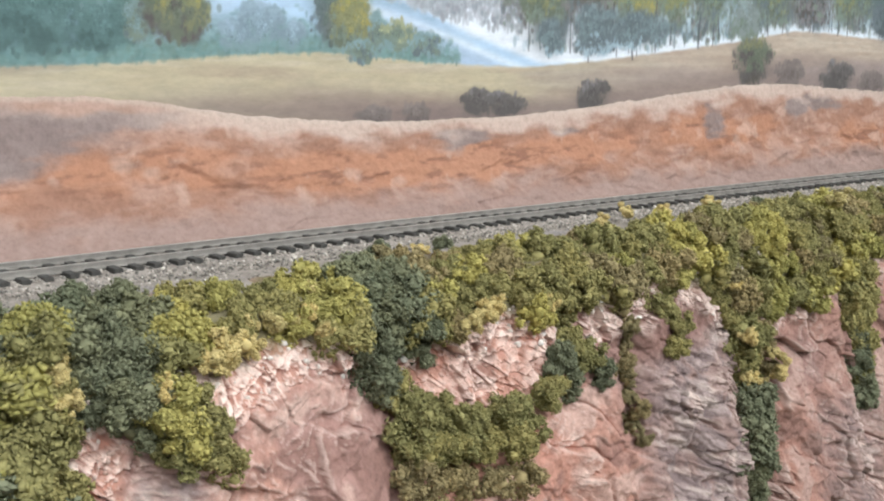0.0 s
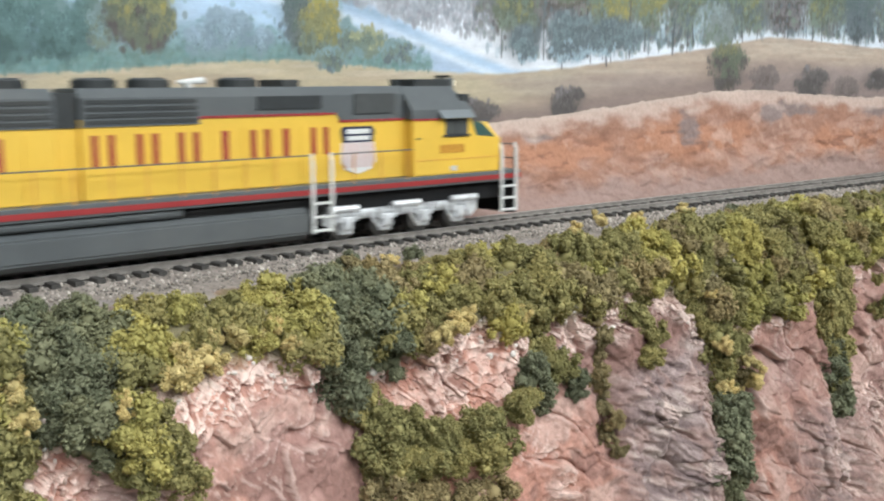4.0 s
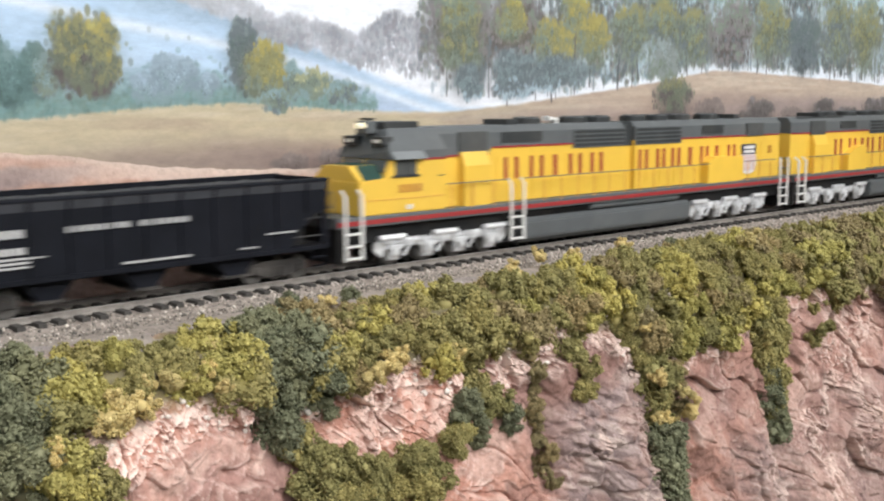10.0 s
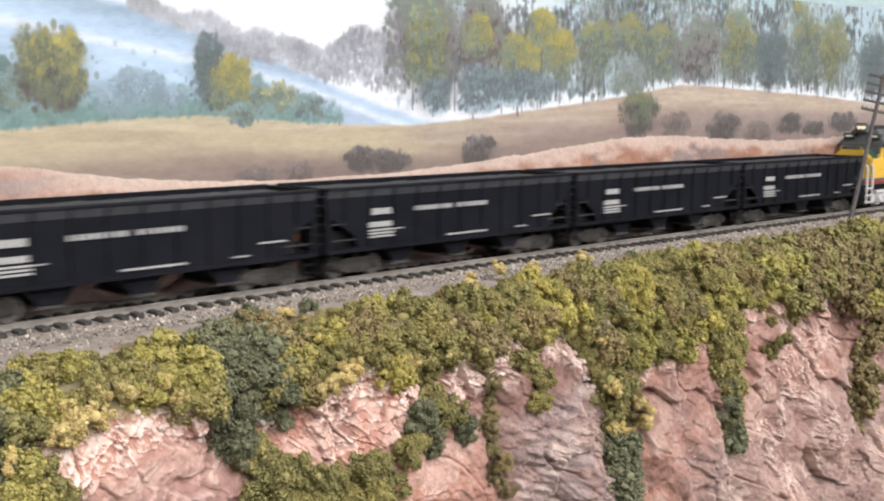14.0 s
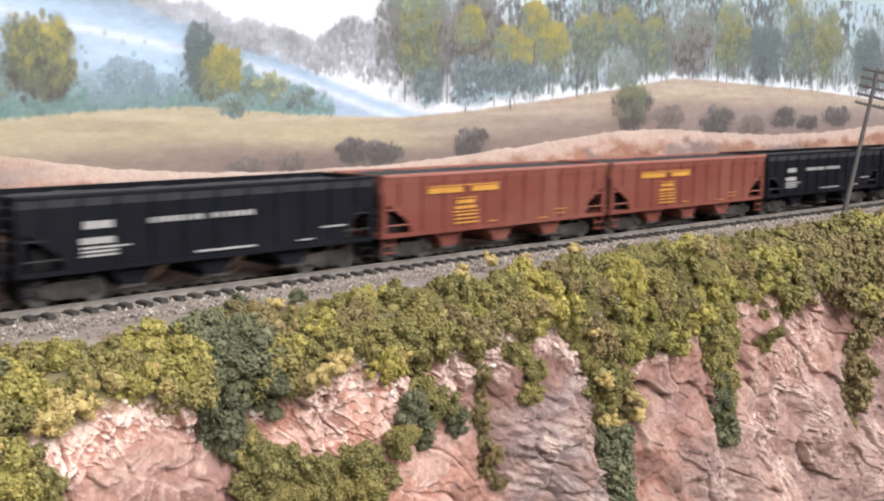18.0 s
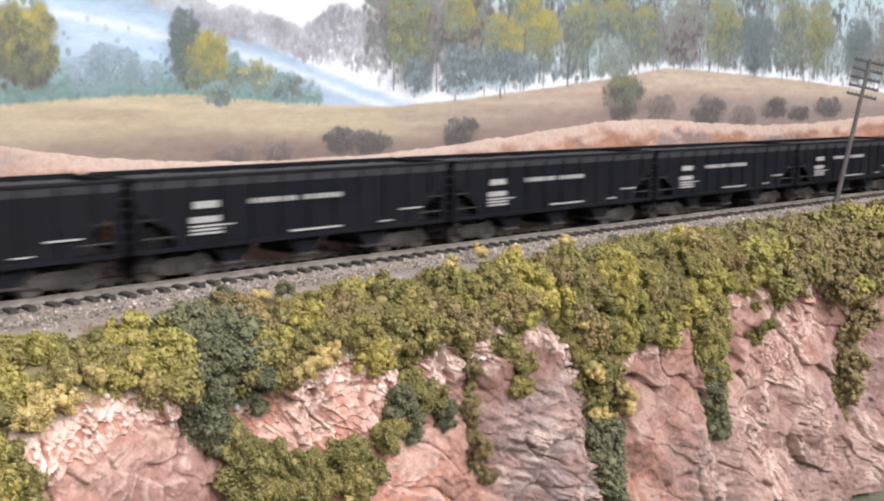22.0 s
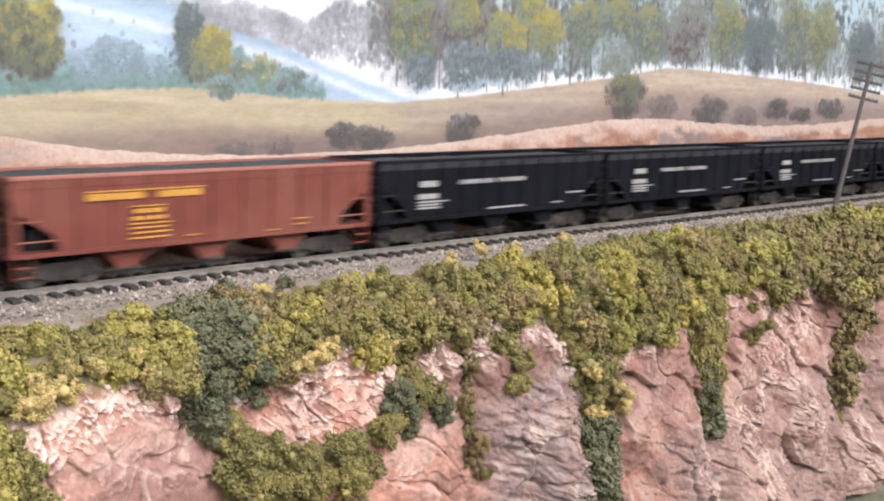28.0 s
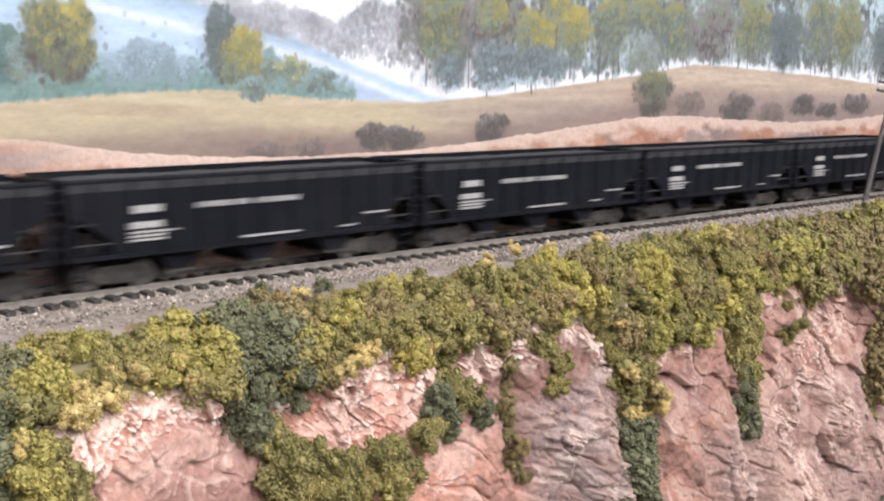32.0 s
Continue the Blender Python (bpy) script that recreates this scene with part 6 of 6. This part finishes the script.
def flakes(count, rng, pts, size):
    """Small ragged four-sided crumbs at the points."""
    unit = np.array([(1, 0, -0.7), (-1, 0, -0.7), (0, 1, 0.7), (0, -1, 0.7)], float)
    tris = np.array([(0, 1, 2), (0, 3, 1), (0, 2, 3), (1, 3, 2)])
    verts = unit[None] * rng.uniform(0.55, 1.3, (count, 4, 1)) * rng.uniform(*size, (count, 1, 1)) * rng.uniform(0.4, 1.25, (count, 1, 3))
    turn = rng.normal(0, 1, (count, 4))
    w, x, y, z = (turn / np.linalg.norm(turn, axis=1)[:, None]).T
    rot = np.stack([1 - 2 * (y * y + z * z), 2 * (x * y - z * w), 2 * (x * z + y * w), 2 * (x * y + z * w), 1 - 2 * (x * x + z * z), 2 * (y * z - x * w), 2 * (x * z - y * w), 2 * (y * z + x * w), 1 - 2 * (x * x + y * y)], -1).reshape(-1, 3, 3)
    verts = np.einsum("nij,nkj->nki", rot, verts) + pts[:, None]
    return verts.reshape(-1, 3), (tris[None] + (np.arange(count) * 4)[:, None, None]).reshape(-1, 3)


def bush_mesh(name, seed, material, crumbs, lumps=24, grain=(0.00028, 0.00082), core=0.80):
    """Ragged crumbs scattered about small soft lumps; about 8 mm in radius."""
    rng = np.random.default_rng(seed)
    way = rng.normal(0, 1, (lumps, 3))
    way /= np.linalg.norm(way, axis=1)[:, None]
    cents = way * rng.uniform(0.15, 1.0, (lumps, 1)) ** 0.5 * (0.0074, 0.0074, 0.0058)
    radii = rng.uniform(0.0010, 0.0026, lumps)
    pick = rng.choice(lumps, crumbs, p=radii**2 / np.sum(radii**2))
    way = rng.normal(0, 1, (crumbs, 3))
    way /= np.linalg.norm(way, axis=1)[:, None]
    pts = cents[pick] + way * radii[pick][:, None] * rng.uniform(0.84, 1.20, (crumbs, 1))
    v, f = flakes(crumbs, rng, pts, grain)
    ico = bmesh.new()
    bmesh.ops.create_icosphere(ico, subdivisions=2, radius=1)
    uv, uf = np.array([p.co[:] for p in ico.verts]), np.array([[p.index for p in q.verts] for q in ico.faces])
    ico.free()
    verts, faces, at = [v], [f], len(v)
    for c, r in list(zip(cents, radii)) + [(np.zeros(3), 0.0038)]:
        verts.append(c + uv * (r * core * rng.uniform(0.68, 1.10, (len(uv), 1))))
        faces.append(uf + at)
        at += len(uv)
    return tri_mesh(name, np.concatenate(verts), np.concatenate(faces), material)


BUSHES = {kind: [bush_mesh("bush", 100 + 10 * n + k, FOAM[kind], 1100, 12, core=0.9) if kind == "straw" else bush_mesh("bush", 100 + 10 * n + k, FOAM[kind], 1700, 28) for k in range(4)] for n, kind in enumerate(FOAM)}
FAR_BUSHES = {kind: [bush_mesh("far_bush", 300 + 10 * n + k, FOAM[kind], 420, 20, (0.0007, 0.0014)) for k in range(3)] for n, kind in enumerate(FOAM)}
plant_rng = np.random.default_rng(77)
FAR_PLANTS = []


def plant(x, s, kind, size=1.0, lift=0.0, up=0.0):
    """A bush on the ground, s metres over the rim from the path."""
    y, z, rocky = (float(v) for v in surface(np.array(x), np.array(s)))
    y -= float(rock_relief(np.array(x), np.array(z))) * rocky
    rng = plant_rng
    down = soft(0.02, 0.06, s)
    scale = size * rng.uniform(0.66, 1.28)
    m = Matrix.LocRotScale((x, y - (0.001 + lift) * down, z + 0.0012 * (1 - down) + up), Euler((rng.normal(0, 0.4), rng.normal(0, 0.4), rng.uniform(0, 6.283))), (scale * rng.uniform(0.85, 1.15), scale, scale * rng.uniform(0.8, 1.15)))
    me = BUSHES[kind][rng.integers(4)] if -0.225 <= x <= 0.215 else FAR_BUSHES[kind][rng.integers(3)]
    if x > 0.215 or x < -0.225:
        FAR_PLANTS.append((me, m))
        return
    ob = new("bush", me)
    ob.matrix_world = m
    tagged(ob, LABELS[kind], "bush", "bushes along the cliff")


def slope(z):
    return 0.03 + (-z - 0.0096) / 0.98


x = -0.30
while x < 0.62:
    end = slope(float(line(x, LOWER))) - (0.0065 if -0.18 < x < -0.122 else 0.004)
    s = 0.0155 + 0.007 * float(vnoise(x * 45, 3.3, 2)) - 0.002 * (x > 0.12)
    if -0.18 < x < -0.112:
        s += 0.0055
    while s < end:
        px, ps = x + plant_rng.normal(0, 0.0022), s + plant_rng.normal(0, 0.0016)
        zone, pick = float(fbm(np.array(px * 38), np.array(ps * 60), 3, 5)), plant_rng.random()
        kind = "olive"
        if zone > 0.60 or pick < 0.07:
            kind = "lime"
        elif zone < 0.36 or pick > 0.93:
            kind = "brown" if px > -0.09 else "dark"
        if -0.118 < px < -0.092 and ps > 0.012 or px < -0.184 and pick < 0.85 and ps < (0.050 if px < -0.193 and px > -0.213 else 0.032):
            kind = "dark"
        if -0.182 < px < -0.120:
            kind = "lime" if pick < 0.6 else "olive"
        if px > 0.19 and pick < 0.30:
            kind = "brown"
        plant(px, ps, kind, 0.92 if ps < 0.022 else 1.18)
        s += 0.0088
    x += 0.0094

# growth down the gullies and over the ledges: points (x, z), kind, size
def grow(points, kind, step, size):
    for (xa, za), (xb, zb) in zip(points, points[1:]):
        n = max(2, int(math.hypot(xb - xa, zb - za) / step) + 1)
        for k in range(n):
            f = min(max((k + plant_rng.uniform(-0.25, 0.25)) / (n - 1), 0), 1)
            plant(xa + (xb - xa) * f + plant_rng.normal(0, 0.0016), slope(za + (zb - za) * f), kind, size, 0.001)


grow(((0.005, -0.027), (0.002, -0.053), (0.004, -0.080)), "brown", 0.004, 0.50)
grow(((0.029, -0.026), (0.026, -0.046)), "olive", 0.006, 1.1)
grow(((0.072, -0.040), (0.077, -0.053)), "olive", 0.007, 0.8)
grow(((0.080, -0.050), (0.083, -0.078)), "olive", 0.006, 1.35)
grow(((0.094, -0.052), (0.092, -0.068)), "brown", 0.007, 0.8)
grow(((0.080, -0.082), (0.079, -0.100), (0.081, -0.120)), "dark", 0.0055, 1.6)
grow(((0.172, -0.034), (0.170, -0.056), (0.174, -0.084)), "olive", 0.0050, 1.5)
grow(((0.163, -0.036), (0.164, -0.060)), "olive", 0.006, 1.2)
grow(((0.166, -0.066), (0.168, -0.096)), "dark", 0.0058, 1.35)
grow(((0.212, -0.040), (0.209, -0.056)), "olive", 0.006, 0.65)
grow(((0.319, -0.050), (0.305, -0.086), (0.297, -0.115)), "brown", 0.007, 1.2)
grow(((-0.113, -0.006), (-0.106, -0.016), (-0.101, -0.022), (-0.110, -0.031), (-0.110, -0.043)), "dark", 0.0048, 1.12)
grow(((-0.100, -0.010), (-0.094, -0.020), (-0.098, -0.032)), "dark", 0.006, 1.0)
grow(((-0.104, -0.042), (-0.097, -0.053), (-0.092, -0.066)), "olive", 0.0055, 1.1)
grow(((-0.096, -0.046), (-0.084, -0.056), (-0.059, -0.056), (-0.038, -0.052)), "olive", 0.006, 0.95)
grow(((-0.099, -0.062), (-0.053, -0.066)), "olive", 0.0065, 1.05)
grow(((-0.098, -0.074), (-0.060, -0.080)), "brown", 0.008, 1.0)
grow(((-0.034, -0.040), (-0.030, -0.056)), "dark", 0.0055, 1.35)
grow(((-0.027, -0.030), (-0.023, -0.045)), "olive", 0.006, 0.9)
grow(((-0.013, -0.048), (-0.010, -0.054)), "dark", 0.006, 0.7)
grow(((-0.178, -0.036), (-0.175, -0.046)), "olive", 0.006, 1.0)
grow(((-0.192, -0.038), (-0.189, -0.043)), "olive", 0.006, 0.8)
grow(((-0.198, -0.004), (-0.200, -0.022)), "dark", 0.0055, 1.5)
grow(((-0.197, -0.022), (-0.194, -0.034)), "dark", 0.0055, 1.0)
grow(((-0.209, -0.004), (-0.208, -0.014)), "dark", 0.0065, 1.4)
grow(((-0.190, -0.008), (-0.187, -0.018)), "dark", 0.0065, 1.1)
grow(((-0.189, -0.028), (-0.179, -0.036)), "lime", 0.006, 1.15)
grow(((-0.218, -0.012), (-0.219, -0.055)), "olive", 0.006, 1.15)
grow(((-0.228, -0.012), (-0.230, -0.050)), "olive", 0.007, 1.1)
grow(((-0.181, -0.030), (-0.177, -0.042)), "olive", 0.006, 0.95)

# straw-coloured and single dark bushes on the face (x, z, kind, size)
for x, z, kind, size in ((-0.168, -0.0165, "straw", 0.80), (-0.162, -0.0180, "straw", 0.75), (-0.157, -0.0140, "straw", 0.62), (-0.172, -0.0200, "straw", 0.66), (-0.1475, -0.0148, "straw", 0.55), (-0.1345, -0.0138, "straw", 0.50), (-0.1325, -0.0190, "straw", 0.48), (-0.1275, -0.0078, "straw", 0.42), (-0.080, -0.0235, "straw", 0.45), (-0.072, -0.0225, "straw", 0.60), (-0.066, -0.0205, "straw", 0.50), (-0.040, -0.0225, "straw", 0.40), (-0.214, -0.016, "straw", 0.62), (-0.213, -0.023, "straw", 0.55), (-0.189, -0.023, "straw", 0.58), (-0.190, -0.030, "straw", 0.40), (0.074, -0.051, "straw", 0.42), (0.094, -0.062, "straw", 0.50), (0.094, -0.069, "straw", 0.55), (0.071, -0.068, "straw", 0.42), (0.082, -0.071, "straw", 0.55), (0.089, -0.076, "straw", 0.55), (0.083, -0.079, "straw", 0.45), (0.070, -0.030, "straw", 0.34)):
    plant(x, slope(z), kind, size * 1.25, 0.0085, 0.0015)
# straw tufts standing on the rim (x, y, z, size)
for x, y, z, size in ((-0.070, -0.046, -0.0030, 0.36), (0.0165, -0.054, 0.0005, 0.56), (0.050, -0.037, 0.0005, 0.46), (0.0575, -0.053, 0.0012, 0.52), (0.101, -0.043, 0.0010, 0.48), (0.161, -0.074, 0.0010, 0.62)):
    ob = new("bush", BUSHES["straw"][plant_rng.integers(4)])
    ob.matrix_world = Matrix.LocRotScale((x, y, z + 0.0002), Euler((0.2, 0.1, x * 90)), (size * 1.55, size * 1.3, size * 1.15))
    tagged(ob, "small straw-yellow foam tuft on the cliff rim", "bush", "bushes along the cliff")
for x, s, size in ((0.135, 0.012, 0.6), (0.115, 0.014, 0.5)):
    plant(x, s, "dark", size, 0.002, 0.002)
# dark bushes standing by themselves at the edge of the path (x, y, z, size)
for x, y, z, size in ((-0.0785, -0.0315, -0.0030, 0.50), (-0.0625, -0.0480, -0.0010, 0.46), (-0.0890, -0.0430, -0.0030, 0.46), (-0.1995, -0.0560, -0.0005, 0.62), (-0.1880, -0.0600, -0.0005, 0.60)):
    ob = new("bush", BUSHES["dark"][plant_rng.integers(4)])
    ob.matrix_world = Matrix.LocRotScale((x, y, z), Euler((0.1, -0.1, x * 70)), (size * 1.1, size, size * 1.05))
    tagged(ob, "small dark grey-green foam bush at the edge of the path", "bush", "bushes along the cliff")

verts, faces, at, slots = [], [], 0, []
for me, m in FAR_PLANTS:
    co = np.empty(len(me.vertices) * 3, np.float32)
    me.vertices.foreach_get("co", co)
    co = np.c_[co.reshape(-1, 3), np.ones(len(me.vertices))] @ np.array(m).T
    idx = np.empty(len(me.loops), np.int32)
    me.loops.foreach_get("vertex_index", idx)
    verts.append(co[:, :3])
    faces.append(idx.reshape(-1, 3) + at)
    slots += [list(FOAM.values()).index(me.materials[0])] * (len(idx) // 3)
    at += len(co)
far_green = tri_mesh("far_foliage", np.concatenate(verts), np.concatenate(faces), FOAM["olive"])
for mat in list(FOAM.values())[1:]:
    far_green.materials.append(mat)
far_green.polygons.foreach_set("material_index", np.array(slots, np.int32))
tagged(new("far_foliage", far_green), "mixed green foam foliage along the rim", "foliage", kind="stuff")

# ---- telegraph pole ----
mat_pole = plain("grey_brown_wood", (0.105, 0.095, 0.095), 0.85, wear=0.35, scale=300, dust_amount=0.1)
pole = thing("telegraph_pole", "leaning grey-brown telegraph pole with many crossarms", "telegraph pole", m=Matrix.Translation((0.385, -0.031, -0.007)) @ pose(0, 0, 0, 0, 20.5, 0))
bm = bmesh.new()
rod(bm, (0, 0, -0.004), (0, 0, 0.106), 0.0017, 10, 0.0012)
part("shaft", bm, mat_pole, pole)
for k in range(5):
    z = 0.1035 - 0.0060 * k
    arm = part("crossarm", boxed(-0.0008, 0.0008, -0.0098, 0.0098, z, z + 0.0014), mat_pole, pole)
    arm.matrix_basis = pose(0, 0, 0, 0, 0, 40)
    for y in (-0.0090, -0.0062, -0.0034, 0.0034, 0.0062, 0.0090):
        bm = bmesh.new()
        rod(bm, (0, y, z + 0.0012), (0, y, z + 0.0026), 0.00042, 6, 0.00034)
        part("insulator", bm, mat_grey, arm)
for z in (0.030, 0.045, 0.060):
    bm = bmesh.new()
    rod(bm, (-0.0024, 0, z), (0.0024, 0, z), 0.0004, 5)
    part("step_peg", bm, mat_pole, pole)


def motions():
    for ob, off, turn in [(loco_a, -0.1229, 0), (loco_b, -0.4733, 180)] + [(c, off, 0) for c, off in CARS]:
        walk(ob, [(t, on_track(d + off, turn)) for t, d in RUN])


motions()
